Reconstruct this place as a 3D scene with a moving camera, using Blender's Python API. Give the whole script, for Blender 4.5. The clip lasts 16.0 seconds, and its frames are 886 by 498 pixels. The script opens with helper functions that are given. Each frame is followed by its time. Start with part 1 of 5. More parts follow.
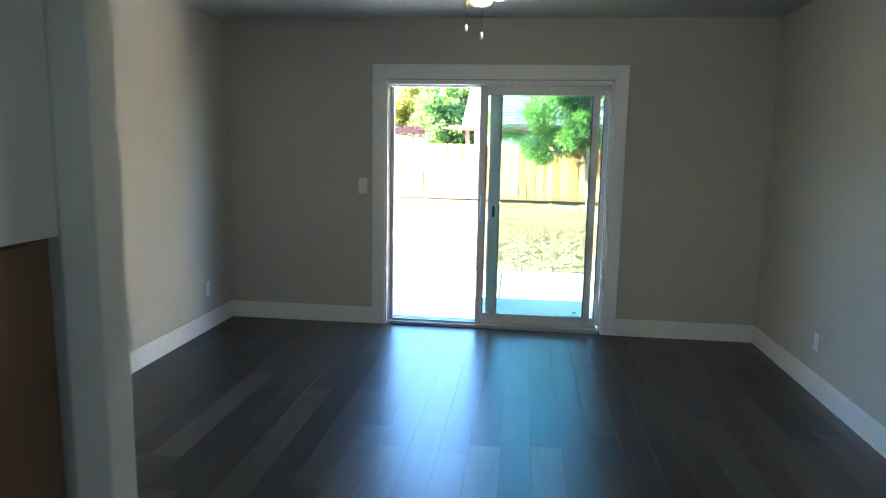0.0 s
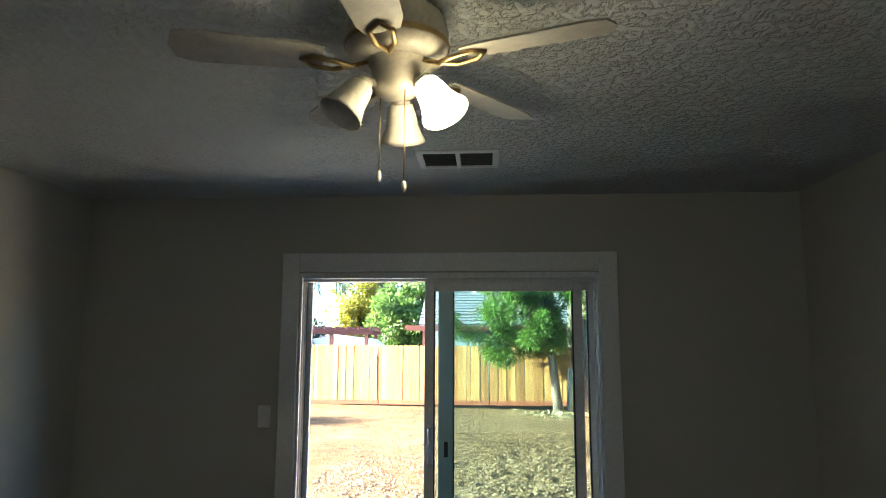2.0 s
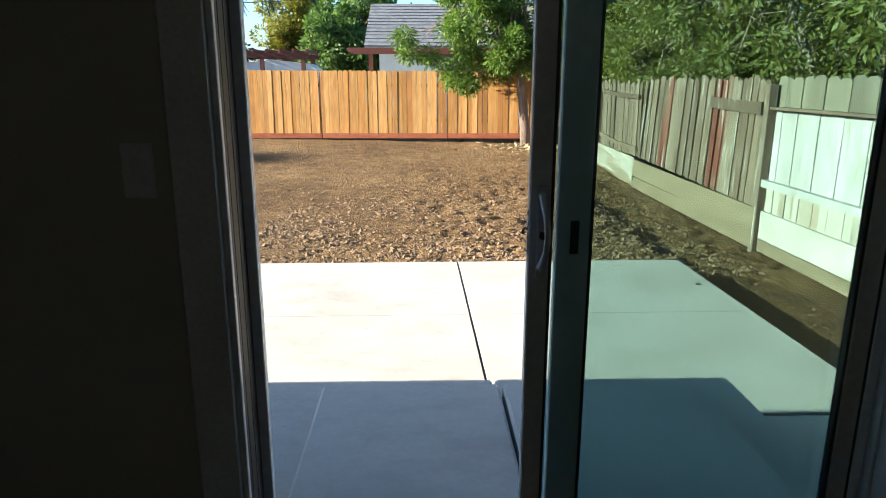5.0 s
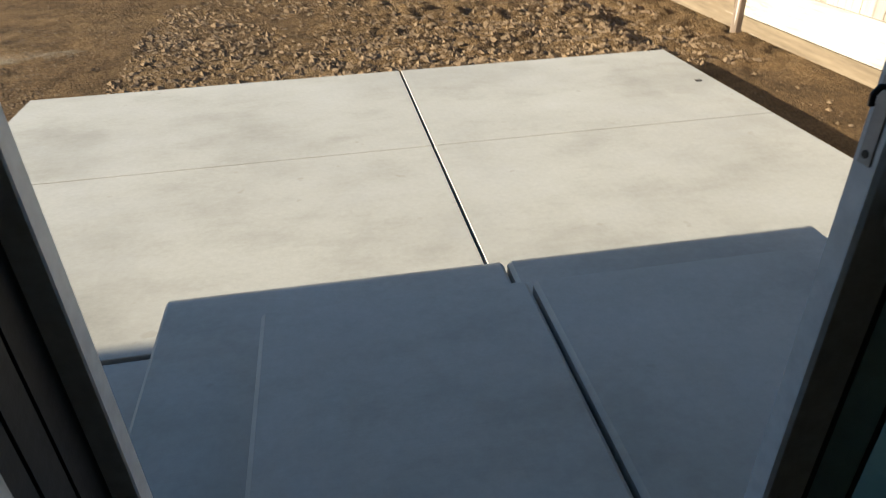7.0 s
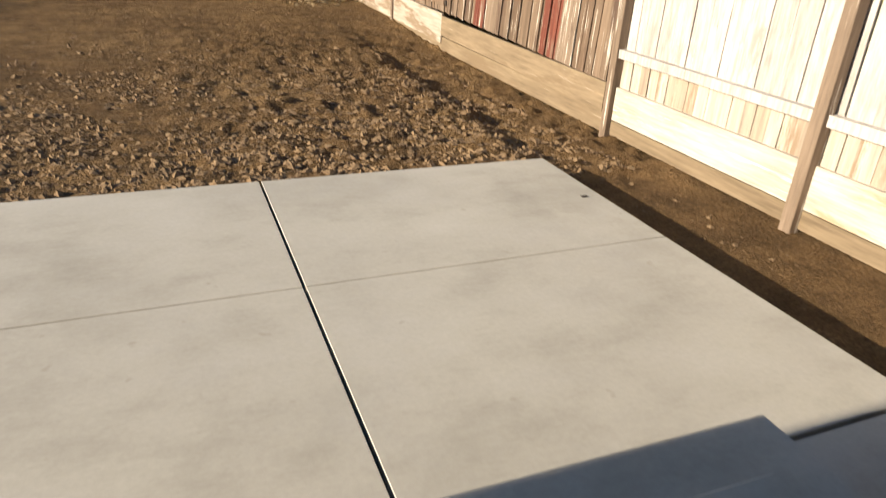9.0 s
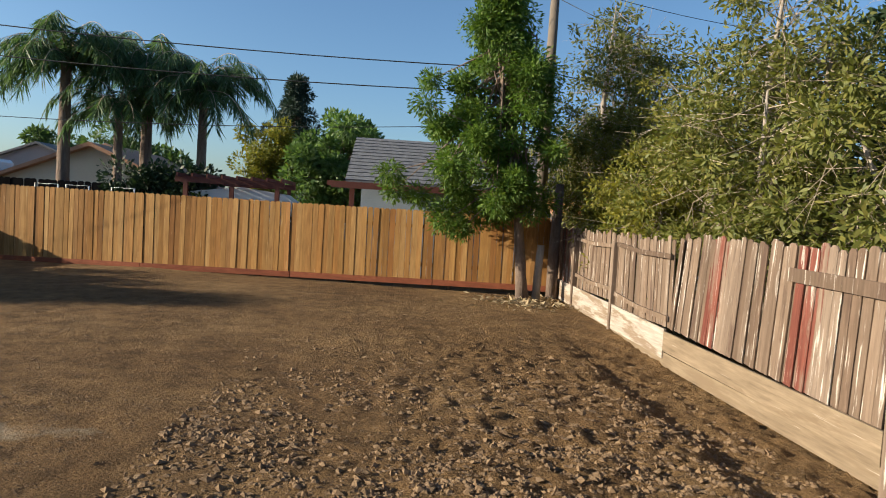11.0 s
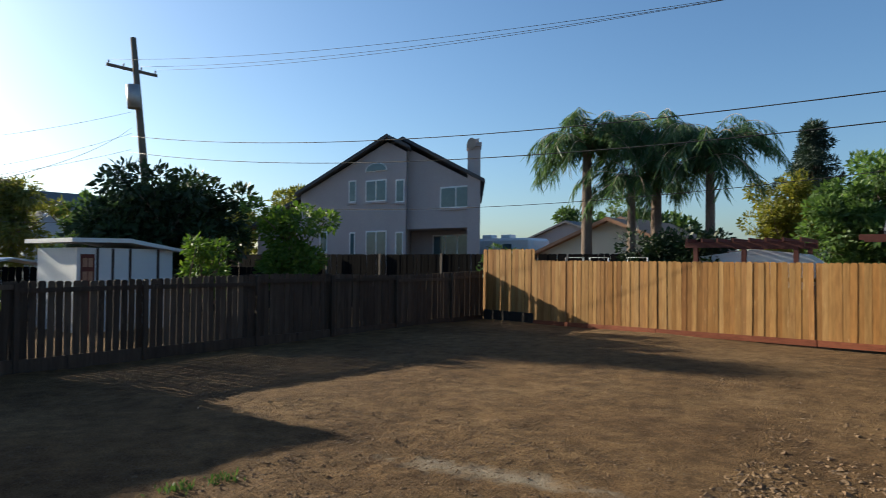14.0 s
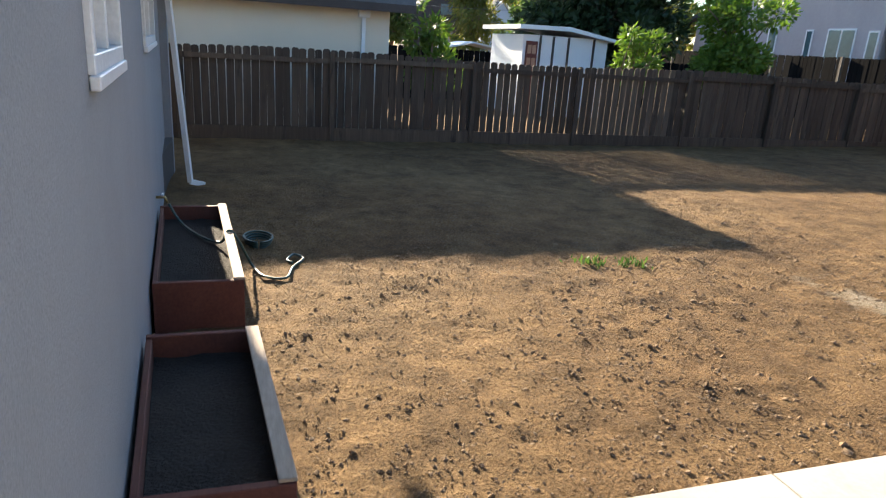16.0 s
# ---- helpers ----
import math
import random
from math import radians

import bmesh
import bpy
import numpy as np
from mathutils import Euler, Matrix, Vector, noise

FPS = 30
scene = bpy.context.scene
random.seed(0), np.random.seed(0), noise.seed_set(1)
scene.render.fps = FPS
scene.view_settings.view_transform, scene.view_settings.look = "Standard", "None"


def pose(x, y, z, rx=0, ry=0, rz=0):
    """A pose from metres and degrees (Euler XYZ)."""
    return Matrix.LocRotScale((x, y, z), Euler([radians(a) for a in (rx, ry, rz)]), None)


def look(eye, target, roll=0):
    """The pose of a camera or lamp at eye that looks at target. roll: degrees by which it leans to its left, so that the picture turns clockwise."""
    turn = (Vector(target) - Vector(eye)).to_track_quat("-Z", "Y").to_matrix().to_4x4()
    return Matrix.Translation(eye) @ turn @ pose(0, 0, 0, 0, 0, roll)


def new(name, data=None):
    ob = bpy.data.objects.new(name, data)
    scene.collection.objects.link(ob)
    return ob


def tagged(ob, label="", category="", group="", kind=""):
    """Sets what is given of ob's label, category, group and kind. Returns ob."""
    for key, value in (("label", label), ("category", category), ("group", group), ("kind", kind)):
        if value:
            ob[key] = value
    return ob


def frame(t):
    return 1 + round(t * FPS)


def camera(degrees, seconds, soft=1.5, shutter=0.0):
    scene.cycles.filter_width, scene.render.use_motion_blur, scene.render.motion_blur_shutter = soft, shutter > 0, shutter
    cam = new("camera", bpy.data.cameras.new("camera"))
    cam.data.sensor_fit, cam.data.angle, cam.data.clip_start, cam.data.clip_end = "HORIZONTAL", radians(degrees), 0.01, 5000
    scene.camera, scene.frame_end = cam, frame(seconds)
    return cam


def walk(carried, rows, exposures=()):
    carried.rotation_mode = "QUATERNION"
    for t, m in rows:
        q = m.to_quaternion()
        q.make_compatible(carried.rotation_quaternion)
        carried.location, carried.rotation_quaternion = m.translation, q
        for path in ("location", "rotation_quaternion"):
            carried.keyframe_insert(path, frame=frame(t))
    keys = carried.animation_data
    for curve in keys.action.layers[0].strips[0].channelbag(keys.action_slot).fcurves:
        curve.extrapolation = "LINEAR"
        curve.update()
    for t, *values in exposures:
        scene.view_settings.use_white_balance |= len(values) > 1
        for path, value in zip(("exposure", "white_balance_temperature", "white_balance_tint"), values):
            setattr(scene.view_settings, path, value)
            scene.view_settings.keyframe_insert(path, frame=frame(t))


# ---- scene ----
PATH = [
    (0, (1.128, -5.444, 1.497), (0.891, -3.481, 1.195), 1.1),
    (0.5, (1.184, -5.005, 1.509), (1.044, -3.021, 1.294), 1.5),
    (1, (1.201, -4.675, 1.502), (1.06, -2.688, 1.333), 0.5),
    (1.5, (1.17, -4.395, 1.542), (1.049, -2.405, 1.702), 0.7),
    (2, (1.12, -4.019, 1.584), (0.991, -2.044, 1.871), 0.2),
    (2.5, (1.008, -3.606, 1.536), (0.869, -1.611, 1.567), 1.0),
    (3, (0.863, -3.256, 1.468), (0.837, -1.267, 1.264), -1.0),
    (3.5, (0.737, -2.851, 1.444), (0.735, -0.877, 1.123), -0.3),
    (4, (0.623, -2.469, 1.412), (0.6, -0.513, 0.998), 0.6),
    (4.2, (0.587, -2.307, 1.419), (0.566, -0.357, 0.974), 0.4),
    (6.3, (0.349, -0.716, 1.273), (0.546, 1.19, 0.701), 0.6),
    (6.5, (0.334, -0.628, 1.261), (0.519, 1.234, 0.553), 0.3),
    (7, (0.293, -0.407, 1.192), (0.559, 1.272, 0.138), -1.7),
    (7.5, (0.225, -0.186, 1.183), (0.724, 1.31, -0.047), -1.7),
    (8, (0.248, -0.02, 1.145), (0.931, 1.332, -0.16), 1.1),
    (8.5, (0.354, 0.138, 1.204), (1.074, 1.591, 0.034), 1.7),
    (9, (0.356, 0.341, 1.289), (1.043, 2.001, 0.409), 3.3),
    (9.5, (0.358, 0.564, 1.351), (0.969, 2.38, 0.78), 1.7),
    (10, (0.357, 0.741, 1.365), (0.806, 2.656, 1.005), 2.2),
    (10.2, (0.353, 0.781, 1.376), (0.722, 2.726, 1.094), 3.0),
    (12.3, (0.347, 0.893, 1.548), (0.042, 2.869, 1.553), -0.5),
    (12.5, (0.33, 0.9, 1.533), (-0.09, 2.855, 1.555), -0.7),
    (13, (0.307, 0.905, 1.53), (-0.428, 2.764, 1.572), -0.4),
    (13.5, (0.305, 0.896, 1.529), (-0.681, 2.635, 1.59), -0.2),
    (14, (0.297, 0.896, 1.528), (-0.939, 2.468, 1.569), 0.5),
    (14.5, (0.288, 0.896, 1.527), (-1.177, 2.257, 1.476), 1.4),
    (15, (0.28, 0.906, 1.533), (-1.428, 1.926, 1.331), 2.4),
    (15.5, (0.261, 0.904, 1.533), (-1.55, 1.654, 1.137), 3.2),
    (16, (0.194, 0.903, 1.424), (-1.626, 1.489, 0.84), 3.8),
]
cam = camera(67.0, 16.0, soft=0.9, shutter=0.2)
EXPOSURES = [(0, 6.0, 5050, 2), (0.5, 5.5, 5050, 2), (1, 5.2, 5050, 3), (1.5, 4.9, 5300, 4), (2, 4.6, 5300, 4), (2.5, 4.25, 5300, 4), (3, 3.6, 5200, 2), (3.5, 3.2, 5100, 2), (4.2, 2.85, 5200, 2), (6.3, 1.75, 5600, 0), (7, 1.55, 5600, 0), (8, 1.5, 5700, 1), (9, 1.25, 6050, 5), (9.5, 0.95, 6050, 6), (10, 0.85, 5950, 6), (10.2, 0.85, 5950, 6), (12.3, 1.8, 5550, 2), (13.5, 1.45, 5600, 2), (14.5, 0.65, 5650, 5), (15, 0.35, 5700, 5), (15.5, 0.85, 5950, 6), (15.7, 1.7, 6050, 6), (16, 2.6, 6050, 6)]
walk(cam, [(t, look(e, g, r)) for t, e, g, r in PATH], EXPOSURES)

# ---------------- world, sun ----------------
SUN_WAY = Vector((3.0, 0.40, -1.0)).normalized()
world = bpy.data.worlds.new("sky")
scene.world = world
world.use_nodes = True
wn = world.node_tree.nodes
sky = wn.new("ShaderNodeTexSky")
sky.sky_type = "NISHITA"
sky.sun_disc = False
sky.sun_elevation = math.asin(-SUN_WAY.z)
sky.sun_rotation = math.atan2(-SUN_WAY.x, -SUN_WAY.y)
sky.air_density, sky.dust_density, sky.ozone_density = 1.0, 1.3, 3.0
world.node_tree.links.new(sky.outputs[0], wn["Background"].inputs[0])
wn["Background"].inputs[1].default_value = 0.07
sun_data = bpy.data.lights.new("sun", "SUN")
sun_data.energy, sun_data.angle, sun_data.color = 5.0, radians(0.55), (1.0, 0.80, 0.57)
sun = new("sun", sun_data)
sun.rotation_euler = SUN_WAY.to_track_quat("-Z", "Y").to_euler()

# ---------------- materials ----------------
def ramp(nt, fac, stops):
    n = nt.nodes.new("ShaderNodeValToRGB")
    els = n.color_ramp.elements
    while len(els) < len(stops):
        els.new(0.5)
    for e, (p, c) in zip(els, stops):
        e.position, e.color = p, (*c, 1)
    nt.links.new(fac, n.inputs[0])
    return n.outputs[0]


def blend(nt, fac, a, b, mode="MIX"):
    n = nt.nodes.new("ShaderNodeMix")
    n.data_type, n.blend_type = "RGBA", mode
    for sock, v in ((n.inputs[0], fac), (n.inputs[6], a), (n.inputs[7], b)):
        if isinstance(v, bpy.types.NodeSocket):
            nt.links.new(v, sock)
        elif isinstance(v, (int, float)):
            sock.default_value = v
        else:
            sock.default_value = (*v, 1)
    return n.outputs[2]


def tex(nt, vec, scale, detail=4, rough=0.6, stretch=(1, 1, 1)):
    m = nt.nodes.new("ShaderNodeMapping")
    m.inputs["Scale"].default_value = stretch
    nt.links.new(vec, m.inputs[0])
    n = nt.nodes.new("ShaderNodeTexNoise")
    n.inputs["Scale"].default_value, n.inputs["Detail"].default_value = scale, detail
    n.inputs["Roughness"].default_value = rough
    nt.links.new(m.outputs[0], n.inputs["Vector"])
    return n.outputs[0]


def start_mat(name, rough=0.7, metal=0.0, spec=0.4):
    m = bpy.data.materials.new(name)
    m.use_nodes = True
    nt = m.node_tree
    b = nt.nodes["Principled BSDF"]
    b.inputs["Roughness"].default_value = rough
    b.inputs["Metallic"].default_value = metal
    b.inputs["Specular IOR Level"].default_value = spec
    return m, nt, b


def bump(nt, b, height, strength, dist=0.01):
    n = nt.nodes.new("ShaderNodeBump")
    n.inputs["Strength"].default_value, n.inputs["Distance"].default_value = strength, dist
    nt.links.new(height, n.inputs["Height"])
    nt.links.new(n.outputs[0], b.inputs["Normal"])


def coords(nt, kind="Object"):
    return nt.nodes.new("ShaderNodeTexCoord").outputs[kind]


def position(nt):
    return nt.nodes.new("ShaderNodeNewGeometry").outputs["Position"]


def plain(name, dark, light, rough=0.7, scale=3.0, fine=60.0, bmp=0.15, metal=0.0, stretch=(1, 1, 1), dist=0.004, spec=0.4):
    """Two scales of noise between two tones, with fine relief."""
    m, nt, b = start_mat(name, rough, metal, spec)
    v = position(nt)
    big = tex(nt, v, scale, 5, 0.65, stretch)
    small = tex(nt, v, fine, 3, 0.6, stretch)
    c = ramp(nt, big, [(0.3, dark), (0.7, light)])
    c2 = blend(nt, 0.35, c, ramp(nt, small, [(0.3, tuple(x * 0.7 for x in dark)), (0.7, tuple(min(1, x * 1.15) for x in light))]))
    nt.links.new(c2, b.inputs["Base Color"])
    bump(nt, b, small, bmp, dist)
    return m


def wood_mat(name, tones, rough=0.75, along=2, grain=30.0, weather=None, bmp=0.4, streak=8.0, spec=0.15, flake=None):
    """Boards: each object takes its own tone; grain runs along one axis of the piece."""
    m, nt, b = start_mat(name, rough, 0.0, spec)
    v = coords(nt, "Object")
    info = nt.nodes.new("ShaderNodeObjectInfo")
    off = nt.nodes.new("ShaderNodeVectorMath")
    off.operation = "MULTIPLY_ADD"
    off.inputs[1].default_value = (1, 1, 1)
    nt.links.new(v, off.inputs[0])
    sc = nt.nodes.new("ShaderNodeVectorMath")
    sc.operation = "SCALE"
    sc.inputs[0].default_value = (37.0, 19.0, 53.0)
    nt.links.new(info.outputs["Random"], sc.inputs["Scale"])
    nt.links.new(sc.outputs[0], off.inputs[2])
    st = [1, 1, 1]
    st[along] = 0.06
    g = tex(nt, off.outputs[0], grain, 5, 0.7, tuple(st))
    st2 = [1, 1, 1]
    st2[along] = 0.15
    s = tex(nt, off.outputs[0], streak, 3, 0.6, tuple(st2))
    base = ramp(nt, info.outputs["Random"], [(i / max(1, len(tones) - 1), t) for i, t in enumerate(tones)])
    c = blend(nt, 1.0, base, ramp(nt, g, [(0.25, (0.6, 0.58, 0.55)), (0.7, (1.08, 1.06, 1.02))]), "MULTIPLY")
    c = blend(nt, 0.8, c, ramp(nt, s, [(0.3, (0.72, 0.70, 0.68)), (0.65, (1.06, 1.05, 1.03))]), "MULTIPLY")
    if weather:
        w = tex(nt, off.outputs[0], 3.5, 6, 0.75, tuple(st2))
        wm = ramp(nt, w, [(weather[1], (0, 0, 0)), (weather[1] + 0.08, (1, 1, 1))])
        c = blend(nt, wm, c, weather[0])
    if flake:
        st3 = [1, 1, 1]
        st3[along] = 0.045
        f = tex(nt, off.outputs[0], 26.0, 4, 0.65, tuple(st3))
        fm = ramp(nt, f, [(flake[1], (0, 0, 0)), (flake[1] + 0.06, (1, 1, 1))])
        c = blend(nt, fm, c, flake[0])
    nt.links.new(c, b.inputs["Base Color"])
    bump(nt, b, g, bmp, 0.004)
    return m


def leaf_mat(name, tones, trans=0.35, rough=0.55):
    m, nt, b = start_mat(name, rough, 0, 0.3)
    geo = nt.nodes.new("ShaderNodeNewGeometry")
    c = ramp(nt, geo.outputs["Random Per Island"], [(i / max(1, len(tones) - 1), t) for i, t in enumerate(tones)])
    big = tex(nt, geo.outputs["Position"], 1.1, 3)
    c = blend(nt, 0.7, c, ramp(nt, big, [(0.3, (0.62, 0.66, 0.6)), (0.7, (1.15, 1.1, 1.0))]), "MULTIPLY")
    nt.links.new(c, b.inputs["Base Color"])
    t = nt.nodes.new("ShaderNodeBsdfTranslucent")
    nt.links.new(blend(nt, 1.0, c, (1.3, 1.35, 0.7), "MULTIPLY"), t.inputs[0])
    mix = nt.nodes.new("ShaderNodeMixShader")
    mix.inputs[0].default_value = trans
    nt.links.new(b.outputs[0], mix.inputs[1])
    nt.links.new(t.outputs[0], mix.inputs[2])
    nt.links.new(mix.outputs[0], nt.nodes["Material Output"].inputs[0])
    return m


def glass_mat(name, tint, rough=0.0):
    m, nt, b = start_mat(name, rough)
    b.inputs["Base Color"].default_value = (*tint, 1)
    b.inputs["Transmission Weight"].default_value = 1.0
    b.inputs["IOR"].default_value = 1.45
    return m


def glow_mat(name, color, strength, base):
    m, nt, b = start_mat(name, 0.4)
    b.inputs["Base Color"].default_value = (*base, 1)
    b.inputs["Emission Color"].default_value = (*color, 1)
    b.inputs["Emission Strength"].default_value = strength
    return m


M_WALL = plain("greige_wall_paint", (0.46, 0.44, 0.385), (0.5, 0.48, 0.42), 0.75, 1.5, 220, 0.12, dist=0.002)
M_WHITE = plain("white_trim_paint", (0.74, 0.74, 0.73), (0.8, 0.8, 0.79), 0.45, 2.0, 90, 0.05)
M_VINYL = plain("white_vinyl", (0.7, 0.71, 0.71), (0.76, 0.77, 0.77), 0.35, 2.0, 40, 0.03)
M_TRACK = plain("aluminium_track", (0.5, 0.5, 0.5), (0.62, 0.62, 0.62), 0.35, 4, 80, 0.1, 0.9)
M_HANDLE = plain("grey_handle_plastic", (0.58, 0.58, 0.58), (0.66, 0.66, 0.66), 0.4)
M_BLACK = plain("black_plastic", (0.015, 0.015, 0.016), (0.03, 0.03, 0.03), 0.5)
M_GLASS = glass_mat("tinted_door_glass", (0.54, 0.68, 0.65))
M_WIN = glass_mat("window_glass", (0.6, 0.68, 0.7))
M_SCREEN = plain("insect_screen", (0.02, 0.03, 0.035), (0.04, 0.05, 0.055), 0.8)
M_CAB = plain("brown_cabinet_wood", (0.10, 0.055, 0.03), (0.15, 0.085, 0.045), 0.5, 3, 40, 0.2, stretch=(1, 1, 0.1))
M_STUCCO = plain("grey_stucco", (0.22, 0.225, 0.235), (0.27, 0.275, 0.285), 0.9, 1.3, 110, 0.6, dist=0.006)
M_FAN = plain("cream_fan_enamel", (0.42, 0.38, 0.30), (0.50, 0.455, 0.365), 0.4, 4, 60, 0.05)
M_BLADE = plain("pale_fan_blade", (0.42, 0.385, 0.32), (0.50, 0.455, 0.38), 0.45, 3, 40, 0.08)
M_BRASS = plain("antique_brass", (0.35, 0.24, 0.1), (0.45, 0.33, 0.15), 0.35, 8, 80, 0.1, 0.9)
M_FROST = plain("frosted_glass_unlit", (0.68, 0.62, 0.5), (0.74, 0.68, 0.56), 0.5)
M_BULB = glow_mat("lit_frosted_glass", (1.0, 0.76, 0.40), 1.1, (0.8, 0.7, 0.5))
M_BASE = plain("subfloor", (0.05, 0.045, 0.04), (0.07, 0.06, 0.055), 0.9)
M_VENT = plain("dark_vent_mesh", (0.05, 0.05, 0.05), (0.1, 0.1, 0.1), 0.7, 30, 300, 0.4)
M_ROOF = plain("dark_shingle", (0.045, 0.05, 0.058), (0.1, 0.105, 0.115), 0.95, 6, 70, 0.7, stretch=(1, 1, 3), dist=0.02)
M_ROOF2 = plain("grey_shingle", (0.08, 0.085, 0.095), (0.17, 0.175, 0.19), 0.95, 5, 60, 0.7, dist=0.02)
M_TERRA = plain("terracotta_roof_tile", (0.28, 0.15, 0.09), (0.42, 0.25, 0.16), 0.9, 3, 40, 0.5)
M_HOUSE = plain("mauve_grey_stucco", (0.36, 0.33, 0.335), (0.42, 0.385, 0.39), 0.9, 1.2, 40, 0.3, stretch=(1, 1, 0.3))
M_CREAM = plain("cream_stucco", (0.55, 0.5, 0.4), (0.62, 0.57, 0.46), 0.9, 1.0, 60, 0.4)
M_BLUE = plain("pale_blue_siding", (0.30, 0.36, 0.44), (0.36, 0.42, 0.5), 0.8, 2, 30, 0.2)
M_SHED = plain("white_shed_panel", (0.6, 0.62, 0.63), (0.68, 0.7, 0.7), 0.7, 2, 50, 0.2)
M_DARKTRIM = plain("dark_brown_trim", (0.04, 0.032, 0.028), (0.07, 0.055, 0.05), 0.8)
M_TILE = plain("orange_clay_tile", (0.36, 0.14, 0.05), (0.5, 0.22, 0.09), 0.85, 5, 60, 0.4)
M_REDTRIM = plain("dark_red_stained_wood", (0.09, 0.026, 0.017), (0.14, 0.042, 0.028), 0.75, 5, 60, 0.3, stretch=(0.2, 1, 1))
M_DARKGLASS = plain("dark_window_pane", (0.05, 0.09, 0.10), (0.09, 0.14, 0.16), 0.06, 0.6, 5, 0.0, spec=0.8)
M_RV = plain("white_gelcoat", (0.75, 0.75, 0.75), (0.8, 0.8, 0.8), 0.3)
M_POLE = plain("weathered_pole_wood", (0.10, 0.08, 0.06), (0.17, 0.14, 0.11), 0.9, 8, 50, 0.6, stretch=(1, 1, 0.08))
M_CABLE = plain("black_cable", (0.02, 0.02, 0.02), (0.03, 0.03, 0.03), 0.6)
M_STEEL = plain("grey_galvanised_steel", (0.3, 0.31, 0.32), (0.4, 0.41, 0.42), 0.5, 6, 60, 0.1, 0.6)
M_BARK = plain("rough_bark", (0.09, 0.06, 0.045), (0.24, 0.18, 0.14), 0.95, 10, 60, 1.0, stretch=(1, 1, 0.2), dist=0.03)
M_PALEBARK = plain("pale_grey_bark", (0.2, 0.17, 0.14), (0.36, 0.31, 0.26), 0.95, 8, 60, 0.8, stretch=(1, 1, 0.25), dist=0.02)
M_TWIG = plain("dry_twig", (0.24, 0.19, 0.13), (0.4, 0.33, 0.24), 0.9, 5, 60, 0.3)
M_HOSE = plain("dark_green_hose", (0.02, 0.045, 0.04), (0.04, 0.08, 0.07), 0.45)
# soil and planter tones halved to carry the shade of the house
M_SOIL = plain("shade_dark_soil", (0.018, 0.014, 0.011), (0.038, 0.029, 0.022), 1.0, 5, 60, 1.0, dist=0.03)
M_PLANTER = plain("red_brown_planter_board", (0.085, 0.026, 0.016), (0.14, 0.046, 0.028), 0.8, 4, 50, 0.5, stretch=(0.2, 1, 1))
M_PALEWOOD = plain("pale_board", (0.32, 0.24, 0.17), (0.45, 0.35, 0.26), 0.85, 5, 50, 0.4, stretch=(0.2, 1, 1))
M_NEWCEDAR = wood_mat("new_cedar_picket", [(0.27, 0.135, 0.04), (0.40, 0.235, 0.085), (0.32, 0.16, 0.046), (0.44, 0.275, 0.11), (0.22, 0.10, 0.03), (0.37, 0.21, 0.07), (0.42, 0.255, 0.10), (0.30, 0.14, 0.042)], weather=((0.24, 0.12, 0.042), 0.60), bmp=0.7, streak=16, flake=((0.47, 0.31, 0.14), 0.64))
# weathered dark wood, its tones lowered further for the left fence's shaded side
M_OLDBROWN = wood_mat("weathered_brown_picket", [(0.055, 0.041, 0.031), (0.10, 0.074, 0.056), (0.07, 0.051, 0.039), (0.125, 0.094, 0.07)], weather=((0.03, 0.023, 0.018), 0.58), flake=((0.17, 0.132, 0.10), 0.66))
M_OLDGREY = wood_mat("weathered_grey_picket", [(0.16, 0.12, 0.092), (0.25, 0.195, 0.155), (0.11, 0.078, 0.058), (0.22, 0.165, 0.125), (0.14, 0.098, 0.072), (0.19, 0.145, 0.11)], weather=((0.085, 0.056, 0.042), 0.56), bmp=0.8, flake=((0.50, 0.455, 0.40), 0.60))
M_REDPEEL = wood_mat("peeling_red_paint_picket", [(0.15, 0.05, 0.038), (0.19, 0.07, 0.052)], weather=((0.17, 0.12, 0.09), 0.47), bmp=0.7, flake=((0.47, 0.42, 0.37), 0.58))
M_WHITEPEEL = wood_mat("peeling_white_paint_board", [(0.42, 0.39, 0.355), (0.48, 0.445, 0.41), (0.35, 0.305, 0.265)], along=1, weather=((0.20, 0.15, 0.105), 0.50), bmp=0.6, flake=((0.24, 0.18, 0.13), 0.62))
M_WHITEWASH = wood_mat("whitewashed_board", [(0.47, 0.46, 0.465), (0.54, 0.53, 0.535), (0.41, 0.39, 0.39), (0.50, 0.48, 0.485)], weather=((0.31, 0.265, 0.245), 0.55), bmp=0.7, streak=20, flake=((0.22, 0.17, 0.135), 0.67))
M_WHITEPATCH = wood_mat("flaking_white_paint_board", [(0.56, 0.535, 0.50), (0.50, 0.47, 0.435)], along=1, weather=((0.36, 0.27, 0.185), 0.56), bmp=0.6, flake=((0.60, 0.575, 0.54), 0.60))
M_WHITEPEEL2 = wood_mat("short_flaking_board", [(0.50, 0.465, 0.43), (0.42, 0.38, 0.34), (0.36, 0.30, 0.25)], weather=((0.23, 0.17, 0.12), 0.54), bmp=0.6)
M_GREENPEEL = wood_mat("grey_picket_with_green_paint", [(0.20, 0.175, 0.135), (0.25, 0.22, 0.175), (0.16, 0.14, 0.11)], weather=((0.17, 0.24, 0.195), 0.60), bmp=0.7, flake=((0.11, 0.09, 0.07), 0.63))
M_KICK = wood_mat("dusty_kick_board", [(0.24, 0.185, 0.125), (0.28, 0.22, 0.155), (0.21, 0.165, 0.115)], along=1, weather=((0.17, 0.125, 0.08), 0.54), flake=((0.34, 0.285, 0.22), 0.66), bmp=0.6)
M_REDKICK = wood_mat("red_kick_board", [(0.20, 0.065, 0.035), (0.25, 0.085, 0.045)], along=0)
